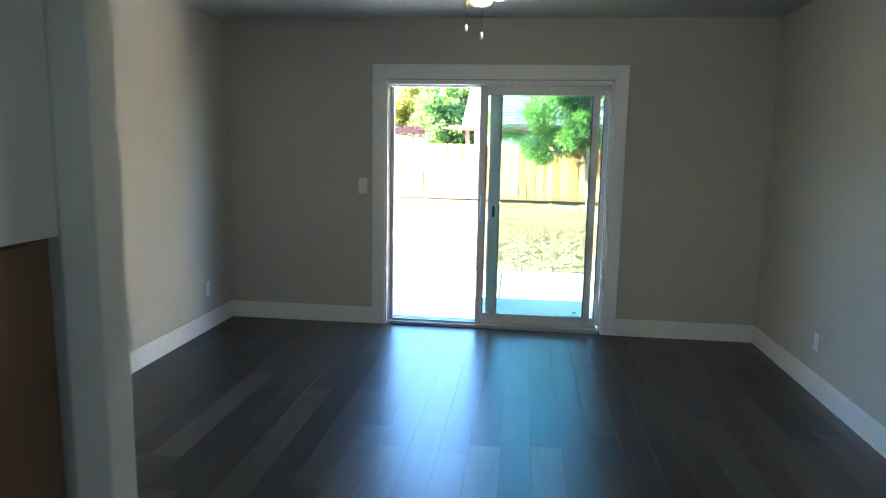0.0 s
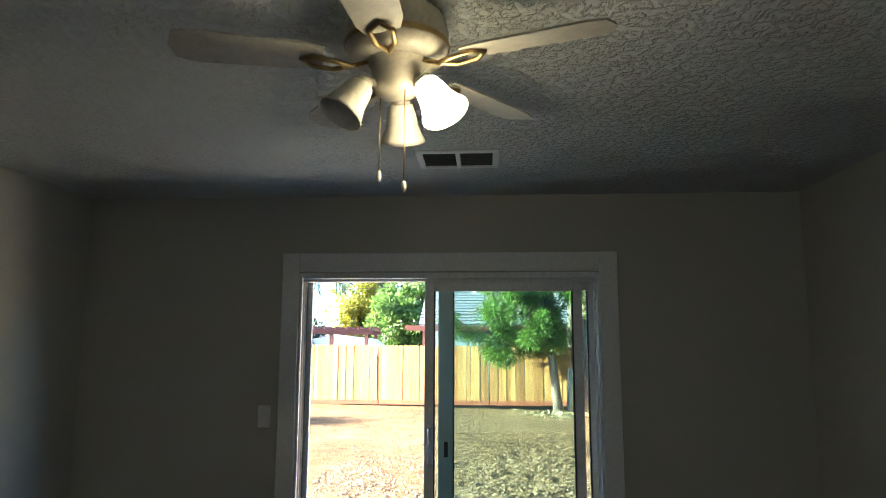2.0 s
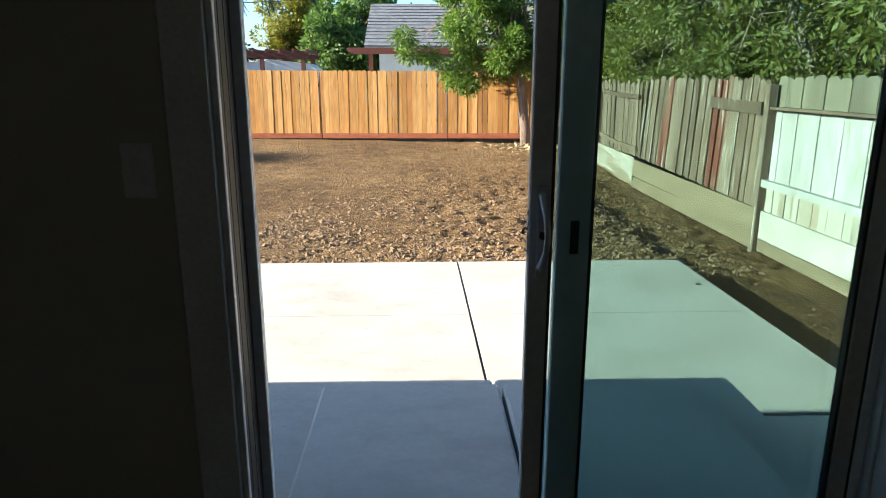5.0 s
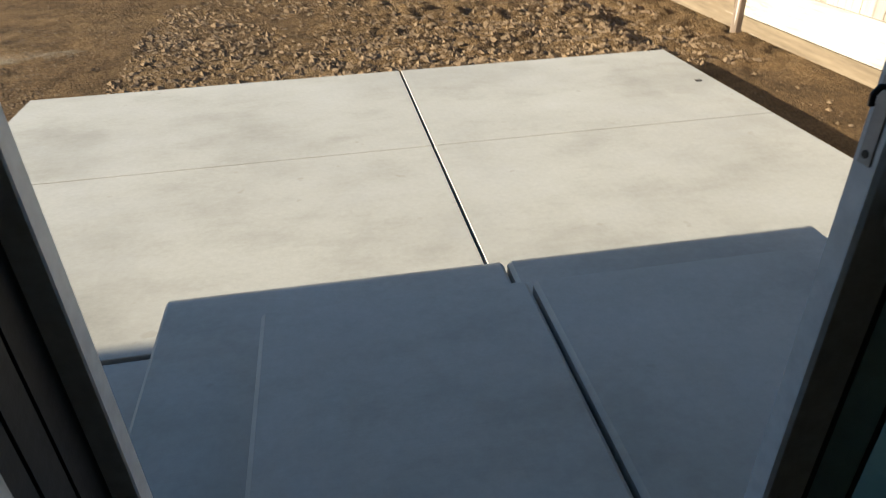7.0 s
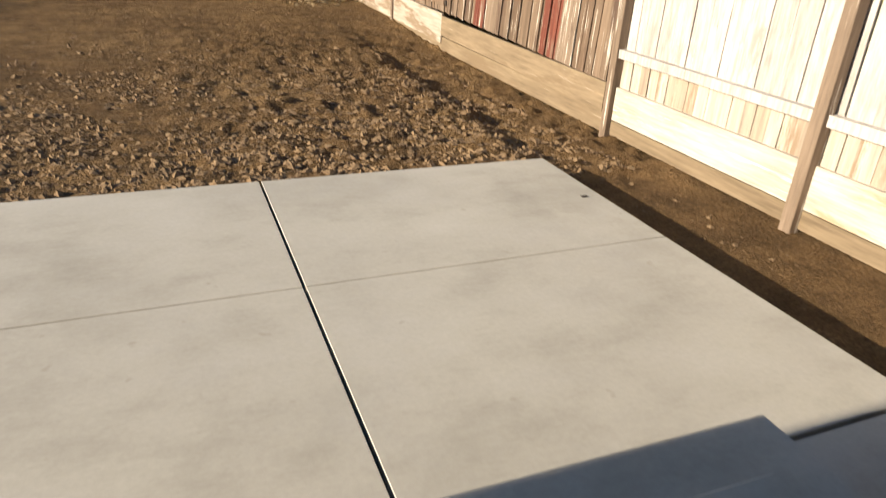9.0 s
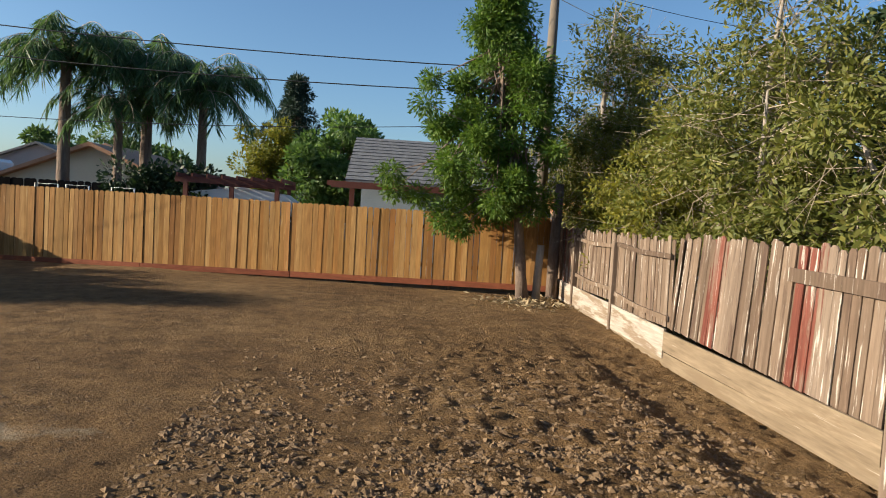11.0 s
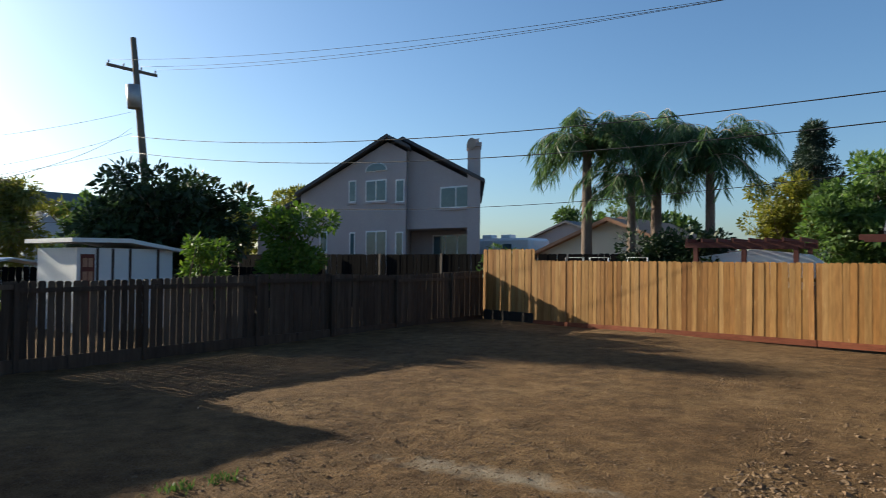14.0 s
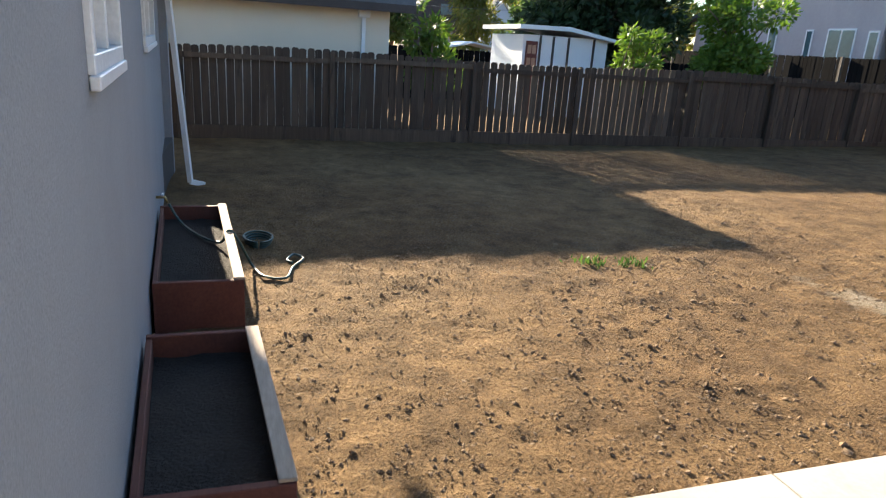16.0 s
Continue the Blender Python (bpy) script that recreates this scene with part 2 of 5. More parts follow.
M_BLACKFENCE = wood_mat("near_black_picket", [(0.007, 0.007, 0.008), (0.012, 0.012, 0.013)], rough=0.95, spec=0.02)
M_PLANK = wood_mat("dark_vinyl_plank", [(0.040, 0.035, 0.031), (0.068, 0.058, 0.050), (0.022, 0.019, 0.017), (0.10, 0.087, 0.076), (0.05, 0.043, 0.038), (0.030, 0.026, 0.023), (0.082, 0.070, 0.06)], rough=0.33, along=1, grain=38, bmp=0.12, streak=18, spec=0.45, flake=((0.12, 0.105, 0.092), 0.68))
L_BRIGHT = leaf_mat("bright_green_leaf", [(0.06, 0.12, 0.018), (0.11, 0.18, 0.03), (0.075, 0.14, 0.02), (0.16, 0.22, 0.04)])
L_OLIVE = leaf_mat("olive_leaf", [(0.09, 0.11, 0.025), (0.16, 0.17, 0.04), (0.12, 0.13, 0.03), (0.22, 0.2, 0.05)])
L_YELLOW = leaf_mat("yellow_green_leaf", [(0.17, 0.17, 0.03), (0.24, 0.22, 0.035), (0.12, 0.15, 0.03)])
L_MID = leaf_mat("mid_green_leaf", [(0.045, 0.085, 0.025), (0.07, 0.12, 0.04), (0.1, 0.15, 0.06)])
L_MULB = leaf_mat("mulberry_leaf", [(0.07, 0.13, 0.035), (0.11, 0.18, 0.06), (0.15, 0.22, 0.09)], 0.4)
L_DARK = leaf_mat("dark_green_leaf", [(0.018, 0.035, 0.016), (0.03, 0.052, 0.022), (0.04, 0.065, 0.028)], 0.2)
L_PALM = leaf_mat("palm_leaflet", [(0.04, 0.085, 0.035), (0.07, 0.125, 0.055), (0.11, 0.17, 0.085)], 0.35)
L_NEEDLE = leaf_mat("blue_green_needle", [(0.025, 0.045, 0.035), (0.04, 0.065, 0.05)], 0.15)


def ceiling_mat():
    m, nt, b = start_mat("textured_white_ceiling", 0.85)
    v = position(nt)
    n = tex(nt, v, 30, 4, 0.6)
    c = ramp(nt, tex(nt, v, 1.2, 3), [(0.3, (0.6, 0.6, 0.58)), (0.7, (0.66, 0.66, 0.64))])
    nt.links.new(c, b.inputs["Base Color"])
    k = ramp(nt, n, [(0.45, (0, 0, 0)), (0.6, (1, 1, 1))])
    bump(nt, b, k, 1.0, 0.012)
    return m


def dirt_mat():
    m, nt, b = start_mat("dry_brown_dirt", 1.0, 0, 0.15)
    v = position(nt)
    big = tex(nt, v, 0.35, 5, 0.6)
    mid = tex(nt, v, 3.0, 6, 0.7)
    fine = tex(nt, v, 45, 5, 0.75)
    c = ramp(nt, big, [(0.3, (0.145, 0.090, 0.044)), (0.55, (0.21, 0.136, 0.067)), (0.75, (0.265, 0.178, 0.092))])
    c = blend(nt, 0.8, c, ramp(nt, mid, [(0.32, (0.46, 0.44, 0.41)), (0.68, (1.34, 1.30, 1.22))]), "MULTIPLY")
    c = blend(nt, 0.7, c, ramp(nt, fine, [(0.32, (0.34, 0.32, 0.30)), (0.68, (1.55, 1.52, 1.46))]), "MULTIPLY")
    # pale lime dust spilled in a streak
    mp = nt.nodes.new("ShaderNodeMapping")
    mp.vector_type = "TEXTURE"
    mp.inputs["Location"].default_value = (-3.1, 6.15, 0)
    mp.inputs["Rotation"].default_value = (0, 0, radians(12))
    mp.inputs["Scale"].default_value = (1.7, 0.33, 10)
    nt.links.new(v, mp.inputs[0])
    ln = nt.nodes.new("ShaderNodeVectorMath")
    ln.operation = "LENGTH"
    nt.links.new(mp.outputs[0], ln.inputs[0])
    ad = nt.nodes.new("ShaderNodeMath")
    ad.operation = "MULTIPLY_ADD"
    nt.links.new(mid, ad.inputs[0])
    ad.inputs[1].default_value = 1.9
    nt.links.new(ln.outputs["Value"], ad.inputs[2])
    rng = nt.nodes.new("ShaderNodeMapRange")
    nt.links.new(ad.outputs[0], rng.inputs[0])
    rng.inputs[1].default_value, rng.inputs[2].default_value = 1.1, 1.75
    rng.inputs[3].default_value, rng.inputs[4].default_value = 0.6, 0.0
    c = blend(nt, rng.outputs[0], c, (0.46, 0.40, 0.30))
    nt.links.new(c, b.inputs["Base Color"])
    lump = tex(nt, v, 16, 5, 0.7)
    hs = nt.nodes.new("ShaderNodeMath")
    hs.operation = "MULTIPLY_ADD"
    nt.links.new(lump, hs.inputs[0])
    hs.inputs[1].default_value = 1.6
    nt.links.new(fine, hs.inputs[2])
    bump(nt, b, hs.outputs[0], 1.0, 0.06)
    return m


def concrete_mat():
    m, nt, b = start_mat("new_broom_concrete", 0.9, 0, 0.25)
    v = position(nt)
    big = tex(nt, v, 0.8, 5, 0.6)
    broom = tex(nt, v, 130, 2, 0.5, (0.05, 1, 1))
    fine = tex(nt, v, 35, 4, 0.7)
    c = ramp(nt, big, [(0.28, (0.33, 0.31, 0.275)), (0.5, (0.42, 0.395, 0.355)), (0.72, (0.46, 0.435, 0.39))])
    c = blend(nt, 0.5, c, ramp(nt, fine, [(0.3, (0.86, 0.86, 0.85)), (0.7, (1.05, 1.05, 1.05))]), "MULTIPLY")
    mott = tex(nt, v, 2.3, 6, 0.7, (0.6, 1, 1))
    c = blend(nt, 0.75, c, ramp(nt, mott, [(0.3, (0.80, 0.785, 0.75)), (0.48, (1.0, 0.99, 0.96)), (0.7, (1.06, 1.06, 1.07))]), "MULTIPLY")
    spots = tex(nt, v, 9, 2, 0.5)
    c = blend(nt, ramp(nt, spots, [(0.72, (0, 0, 0)), (0.78, (0.5, 0.5, 0.5))]), c, (0.3, 0.27, 0.22))
    nt.links.new(c, b.inputs["Base Color"])
    bump(nt, b, broom, 0.12, 0.003)
    return m


M_CEIL, M_DIRT, M_CONC = ceiling_mat(), dirt_mat(), concrete_mat()
M_CLOD = plain("dirt_clod", (0.12, 0.076, 0.04), (0.24, 0.16, 0.088), 1.0, 6, 60, 0.8, dist=0.01)

# ---------------- building helpers ----------------
def wing(x):
    """How far the wall of the left wing stands out at x: it runs slightly askew to the door wall."""
    return 0.066 * (x + 7.0)


def askew(ob):
    """Turn a thing with the left wing."""
    x0 = LOC[ob.name].x
    for o in ob.children_recursive:
        o.data.transform(Matrix(((1, 0, 0, 0), (0.066, 1, 0, 0.066 * (x0 + 7.0)), (0, 0, 1, 0), (0, 0, 0, 1))))


LOC, GRIDS = {}, {}


def thing(name, loc, label="", category="", group="", kind=""):
    ob = new(name)
    ob.location = loc
    LOC[ob.name] = Vector(loc)
    return tagged(ob, label, category, group, kind)


def mesh_of(name, bm, mat):
    me = bpy.data.meshes.new(name)
    bm.to_mesh(me)
    bm.free()
    me.materials.append(mat)
    return me


def part(name, bm, mat, parent, label="", smooth=False):
    loc = LOC[parent.name]
    bm.transform(Matrix.Translation(-loc))
    if smooth:
        for f in bm.faces:
            f.smooth = True
    ob = new(name, mesh_of(name, bm, mat))
    ob.parent = parent
    LOC[ob.name] = loc
    return tagged(ob, label)


def solid(name, bm, mat, label, category, kind="structure", smooth=False):
    if smooth:
        for f in bm.faces:
            f.smooth = True
    ob = new(name, mesh_of(name, bm, mat))
    LOC[ob.name] = Vector((0, 0, 0))
    return tagged(ob, label, category, "", kind)


def piece(name, me, parent, m):
    ob = new(name, me)
    ob.parent = parent
    ob.matrix_basis = Matrix.Translation(-LOC[parent.name]) @ m
    return ob


def box(bm, x0, y0, z0, x1, y1, z1, bev=0.0):
    g = bmesh.ops.create_cube(bm, size=1.0)
    vs = g["verts"]
    for v in vs:
        v.co = Vector(((x0 + x1) / 2 + v.co.x * (x1 - x0), (y0 + y1) / 2 + v.co.y * (y1 - y0), (z0 + z1) / 2 + v.co.z * (z1 - z0)))
    if bev:
        es = list({e for v in vs for e in v.link_edges})
        bmesh.ops.bevel(bm, geom=es, offset=bev, segments=1, affect="EDGES")
    return bm


def boxm(*args, bev=0.0):
    bm = bmesh.new()
    return box(bm, *args, bev=bev)


def beam(bm, p, q, w, h):
    """A straight bar of section w (sideways) by h from p to q."""
    p, q = Vector(p), Vector(q)
    d = (q - p)
    m = Matrix.Translation((p + q) / 2) @ d.to_track_quat("Y", "Z").to_matrix().to_4x4() @ Matrix.Diagonal((w, d.length, h, 1))
    bmesh.ops.create_cube(bm, size=1.0, matrix=m)
    return bm


def tube(bm, pts, radii, n=8, cap=True):
    """A tube along points with a radius at each."""
    pts = [Vector(p) for p in pts]
    if isinstance(radii, (int, float)):
        radii = [radii] * len(pts)
    rings = []
    for i, p in enumerate(pts):
        d = (pts[min(i + 1, len(pts) - 1)] - pts[max(i - 1, 0)]).normalized()
        a = d.orthogonal().normalized() if i == 0 else (last - d * last.dot(d)).normalized()
        last = a
        b = d.cross(a)
        rings.append([bm.verts.new(p + (a * math.cos(2 * math.pi * k / n) + b * math.sin(2 * math.pi * k / n)) * radii[i]) for k in range(n)])
    for r0, r1 in zip(rings, rings[1:]):
        for k in range(n):
            f = bm.faces.new((r0[k], r0[(k + 1) % n], r1[(k + 1) % n], r1[k]))
            f.smooth = True
    if cap:
        bm.faces.new(rings[0][::-1])
        bm.faces.new(rings[-1])
    return bm


def prism(bm, poly, y0, y1, axis="y"):
    """A polygon in (x, z), or (y, z) for axis x, carried from y0 to y1."""
    def at(u, v, w):
        return (u, w, v) if axis == "y" else (w, u, v)
    a = [bm.verts.new(at(u, v, y0)) for u, v in poly]
    b = [bm.verts.new(at(u, v, y1)) for u, v in poly]
    n = len(poly)
    bm.faces.new(a)
    bm.faces.new(b[::-1])
    for i in range(n):
        bm.faces.new((a[i], b[i], b[(i + 1) % n], a[(i + 1) % n]))
    bmesh.ops.recalc_face_normals(bm, faces=bm.faces[:])
    return bm


def lathe(bm, profile, n=20, m=None):
    """Turn (radius, z) about the z axis."""
    rings = [[bm.verts.new((r * math.cos(2 * math.pi * k / n), r * math.sin(2 * math.pi * k / n), z)) for k in range(n)] for r, z in profile]
    for r0, r1 in zip(rings, rings[1:]):
        for k in range(n):
            bm.faces.new((r0[k], r0[(k + 1) % n], r1[(k + 1) % n], r1[k])).smooth = True
    if m is not None:
        bmesh.ops.transform(bm, matrix=m, verts=[v for r in rings for v in r])
    return bm


def value_noise(x, y, seed):
    """Smooth random heights in -1..1 over the plane."""
    if seed not in GRIDS:
        GRIDS[seed] = np.random.RandomState(seed).rand(256, 256) * 2 - 1
    g = GRIDS[seed]
    xi, yi = np.floor(x).astype(int), np.floor(y).astype(int)
    fx, fy = x - xi, y - yi
    fx, fy = fx * fx * (3 - 2 * fx), fy * fy * (3 - 2 * fy)
    p = lambda i, j: g[i % 256, j % 256]
    return (p(xi, yi) * (1 - fx) + p(xi + 1, yi) * fx) * (1 - fy) + (p(xi, yi + 1) * (1 - fx) + p(xi + 1, yi + 1) * fx) * fy


def ease(v):
    v = np.clip(v, 0, 1)
    return v * v * (3 - 2 * v)


def lie(x, y):
    """The lie of the yard, without its roughness."""
    return -0.45 + 0.11 * ease((np.asarray(y) - 9) / 7.5) - 0.05 * ease((-np.asarray(x) - 6) / 5) - 0.13 * ease((np.asarray(x) - 2.9) / 0.5) * (1 - ease((np.asarray(y) - 9) / 5))


def raw_mesh(name, verts, faces, mat, smooth=False):
    me = bpy.data.meshes.new(name)
    me.from_pydata(verts, [], faces)
    me.materials.append(mat)
    if smooth:
        me.polygons.foreach_set("use_smooth", [True] * len(me.polygons))
    me.update()
    return me

# ---------------- the room ----------------
XL, XR, YS, ZC = -1.38, 2.98, -8.6, 2.5
OX0, OX1, OZ = 0.0, 1.79, 2.02          # door opening
YO = 0.17                                # outer face of the back wall
# left end carried past the downspout corner, to keep sun off the patio
HX0, HX1 = -9.7, 9.0                     # ends of the house

floor = solid("floor", boxm(HX0 + 0.01, YS - 0.19, -0.5, HX1 - 0.01, 0.098, -0.012), M_BASE, "dark wood-look plank floor laid towards the glass door", "floor")
wall_north = thing("wall_north", (0, 0, 0), "greige painted wall round the sliding glass door", "wall", kind="structure")
bm = bmesh.new()
for b in ((XL - 0.12, 0, 0, -0.0175, 0.1, ZC), (OX1, 0, 0, XR + 0.12, 0.1, ZC), (-0.0175, 0, OZ + 0.005, OX1, 0.1, ZC)):
    box(bm, *b)
part("inner_skin", bm, M_WALL, wall_north)
W1 = (-3.13, -2.05, 1.27, 2.12)
W2 = (-7.5, -5.38, 1.27, 2.12)
bm = bmesh.new()
for b in ((-0.7, 0.1, -0.5, -0.0175, YO, 2.4), (OX1, 0.1, -0.5, HX1, YO, 2.4), (-0.0175, 0.1, OZ + 0.005, OX1, YO, 2.4), (-0.0175, 0.1, -0.5, OX1, YO, -0.02)):
    box(bm, *b)
part("outer_skin", bm, M_STUCCO, wall_north, "grey stucco outer face")
wall_wing = thing("wall_wing", (0, 0, 0), "grey stucco wall of the left wing with two windows", "wall", kind="structure")
bm = bmesh.new()
for b in ((HX0, -0.4, -0.5, W2[0], YO, 2.25), (W2[1], -0.4, -0.5, W1[0], YO, 2.25), (W1[1], -0.15, -0.5, -0.705, YO, 2.25),
          (W2[0], 0.0, -0.5, W2[1], YO, W2[2]), (W2[0], 0.0, W2[3], W2[1], YO, 2.25), (W1[0], 0.0, -0.5, W1[1], YO, W1[2]), (W1[0], 0.0, W1[3], W1[1], YO, 2.25)):
    box(bm, *b)
part("outer_skin", bm, M_STUCCO, wall_wing)
askew(wall_wing)
bm = bmesh.new()
box(bm, XR, YS, 0, XR + 0.12, 0.0, ZC)
wall_east = solid("wall_east", bm, M_WALL, "greige painted side wall with an outlet", "wall")
wall_west = solid("wall_west", boxm(XL - 0.12, -3.72, 0, XL, 0.0, ZC), M_WALL, "greige painted side wall", "wall")
wall_end = thing("wall_end", (HX0, 0, 0), "plain end walls of the house", "wall", kind="structure")
part("left_end", boxm(HX0, YS - 0.2, -0.5, HX0 + 0.15, 0.1, 2.4), M_STUCCO, wall_end)
part("right_end", boxm(HX1 - 0.15, YS - 0.2, -0.5, HX1, 0.1, 2.4), M_STUCCO, wall_end)
ceiling = solid("ceiling", boxm(-2.8, YS, ZC, HX1 - 0.15, 0.098, ZC + 0.06), M_CEIL, "white ceiling with sprayed knock-down texture", "ceiling")
# the plain wall behind the walker
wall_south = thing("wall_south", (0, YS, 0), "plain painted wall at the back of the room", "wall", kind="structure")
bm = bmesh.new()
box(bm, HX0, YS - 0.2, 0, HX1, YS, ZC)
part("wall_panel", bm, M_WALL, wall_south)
# area lamp added as unseen room fill, set in a kitchen wall gap
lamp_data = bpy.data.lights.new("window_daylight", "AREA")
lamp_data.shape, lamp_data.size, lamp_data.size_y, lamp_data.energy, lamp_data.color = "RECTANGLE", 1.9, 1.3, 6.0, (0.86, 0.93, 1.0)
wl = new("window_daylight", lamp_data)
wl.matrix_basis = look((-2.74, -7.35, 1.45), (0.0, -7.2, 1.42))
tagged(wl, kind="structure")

# the kitchen divider: a post and a half-height pass-through
divider = thing("partition_wall", (-0.1, -3.8, 0), "pale grey divider wall ending in a square post", "wall", kind="structure")
bm = bmesh.new()
box(bm, -0.065, -3.86, 0, 0.043, -3.745, ZC, 0.004)
box(bm, -0.19, -5.95, 1.25, -0.065, -3.86, ZC)
part("wall_panel", bm, M_WALL, divider)
bm = bmesh.new()
box(bm, -2.8, -3.83, 0, -0.0655, -3.72, ZC)
# unseen side wall, added to block stray daylight, gapped for the fill lamp
for b in ((YS, 0, -8.35, ZC), (-6.35, 0, -3.83, ZC), (-8.35, 0, -6.35, 0.78), (-8.35, 2.12, -6.35, ZC)):
    box(bm, -2.8, b[0], b[1], -2.68, b[2], b[3])
part("cross_wall", bm, M_WALL, divider)
cab = thing("kitchen_cabinet", (-0.5, -4.2, 0), "brown wooden kitchen cabinet under the divider", "cabinet")
part("body", boxm(-0.75, -5.94, 0.0, -0.09, -3.863, 1.248, bev=0.006), M_CAB, cab)
for i in range(3):
    d = part("door", boxm(-0.09, -3.94 - 0.66 * (i + 1) + 0.02, 0.06, -0.072, -3.94 - 0.66 * i - 0.02, 1.24, bev=0.004), M_CAB, cab)
    part("handle", boxm(-0.072, -4.52 - 0.66 * i, 0.9, -0.05, -4.505 - 0.66 * i, 1.02), M_STEEL, d, "small metal pull")

# baseboards, 14 cm
def baseboard(x0, y0, x1, y1):
    bm = bmesh.new()
    box(bm, x0, y0, 0, x1, y1, 0.125)
    dx, dy = (0.004, 0) if x1 - x0 < 0.05 else (0, 0.004)
    box(bm, x0 + dx, y0 + dy, 0.125, x1 - dx, y1 - dy, 0.14)
    solid("baseboard", bm, M_WHITE, "tall white painted baseboard", "baseboard")
baseboard(XL, -3.72, XL + 0.016, 0)
baseboard(XR - 0.016, YS, XR, 0)
baseboard(XL + 0.017, -0.016, -0.127, 0)
baseboard(1.897, -0.016, XR - 0.017, 0)

# ---------------- sliding glass door ----------------
door = thing("door_1", (0.9, 0.08, 0), "white vinyl sliding glass door, left half slid open", "sliding door", kind="structure")
bm = bmesh.new()
box(bm, -0.125, -0.02, 0, -0.018, 0, OZ + 0.125, 0.004)
box(bm, 1.79, -0.02, 0, 1.895, 0, OZ + 0.125, 0.004)
box(bm, -0.018, -0.019, OZ + 0.012, 1.79, 0, OZ + 0.124, 0.004)
part("casing", bm, M_WHITE, door, "flat white door casing")
bm = bmesh.new()
for y0, y1, x1 in ((-0.012, 0.006, 0.0), (0.144, 0.175, 0.024)):
    box(bm, -0.017, y0, 0.0, x1, y1, OZ, 0.002)
for y0, y1, i in ((-0.004, 0.06, 0.0), (0.06, 0.12, 0.014), (0.12, 0.175, 0.006)):
    box(bm, 1.776 - i * 0.5, y0, 0.0, 1.80, y1, OZ, 0.002)
    box(bm, -0.01, y0, OZ - 0.03 - i, 1.776 - i * 0.5, y1, OZ + 0.004, 0.002)
part("frame", bm, M_VINYL, door)
# black strips put the shade of the unlit jamb channels into colour
bm = bmesh.new()
for y0, y1 in ((0.006, 0.038), (0.044, 0.086), (0.092, 0.144)):
    box(bm, -0.017, y0, 0.0, -0.004, y1, OZ - 0.03)
part("weatherstrip", bm, M_BLACK, door, "black strips for the shade in the jamb channels")
bm = bmesh.new()
box(bm, 0.022, -0.004, 0.0, 1.765, 0.175, 0.028, 0.003)
for y in (0.035, 0.082, 0.125):
    box(bm, 0.036, y, 0.028, 1.751, y + 0.008, 0.045)
part("track", bm, M_TRACK, door, "aluminium bottom track")


def glass_panel(name, x0, x1, y0, y1, z0, z1, stile, top, bot, label, stile_r=None):
    stile_r = stile_r or stile
    bm = bmesh.new()
    box(bm, x0, y0, z0, x0 + stile, y1, z1, 0.004)
    box(bm, x1 - stile_r, y0, z0, x1, y1, z1, 0.004)
    box(bm, x0 + stile, y0, z1 - top, x1 - stile_r, y1, z1, 0.003)
    box(bm, x0 + stile, y0, z0, x1 - stile_r, y1, z0 + bot, 0.003)
    p = part(name, bm, M_VINYL, door, label)
    yc = (y0 + y1) / 2
    g = part("pane", boxm(x0 + stile - 0.003, yc - 0.003, z0 + bot - 0.003, x1 - stile_r + 0.003, yc + 0.003, z1 - top + 0.003), M_GLASS, p, "green-tinted pane")
    g.visible_shadow = False
    bm = bmesh.new()
    for a in (x0 + stile, x1 - stile_r - 0.008):
        box(bm, a, yc - 0.014, z0 + bot, a + 0.008, yc + 0.014, z1 - top)
    part("glazing_bead", bm, M_BLACK, p, "dark glazing gasket")
    return p
slider = glass_panel("sliding_panel", 0.745, 1.692, 0.045, 0.08, 0.045, OZ - 0.045, 0.055, 0.06, 0.075, "sliding panel pushed open")
fixed = glass_panel("fixed_panel", 0.825, 1.767, 0.09, 0.12, 0.045, OZ - 0.045, 0.09, 0.055, 0.065, "fixed panel behind it", 0.036)
HC = [(0.776 + 0.006 * math.sin(math.pi * k / 16), 0.040 - 0.062 * math.sin(math.pi * k / 16) ** 0.7, 0.905 + 0.19 * k / 16) for k in range(17)]
bm = bmesh.new()
tube(bm, HC, [0.011 - 0.003 * math.sin(math.pi * k / 16) for k in range(17)], 8)
h = part("handle", bm, M_HANDLE, slider, "curved grey pull handle")
part("handle_plate", boxm(0.763, 0.036, 0.878, 0.792, 0.0445, 1.122, bev=0.004), M_HANDLE, h, "long grey backplate")
part("thumb_latch", boxm(0.770, 0.016, 0.985, 0.785, 0.0358, 1.003, bev=0.003), M_BLACK, h, "black thumb latch lever")
plate = part("latch", boxm(0.7435, 0.055, 0.935, 0.7455, 0.071, 1.055, bev=0.0008), M_STEEL, slider, "metal latch plate")
bm = bmesh.new()
for z in (0.945, 1.045):
    tube(bm, [(0.7425, 0.063, z), (0.7434, 0.063, z)], 0.004, 8)
part("screw", bm, M_BLACK, plate, "dark screws")
bm = bmesh.new()
tube(bm, [(0.7434, 0.063, 1.005), (0.737, 0.063, 1.006), (0.732, 0.063, 1.0), (0.733, 0.063, 0.99)], 0.003, 6)
part("latch_hook", bm, M_BLACK, slider, "black latch hook")
part("latch_cap", boxm(0.862, 0.083, 0.93, 0.885, 0.0895, 1.02, bev=0.003), M_BLACK, fixed, "black keeper cover")
part("sticker", boxm(1.55, 0.0645, 0.15, 1.585, 0.0655, 0.16), M_SCREEN, slider, "small dark maker's sticker")

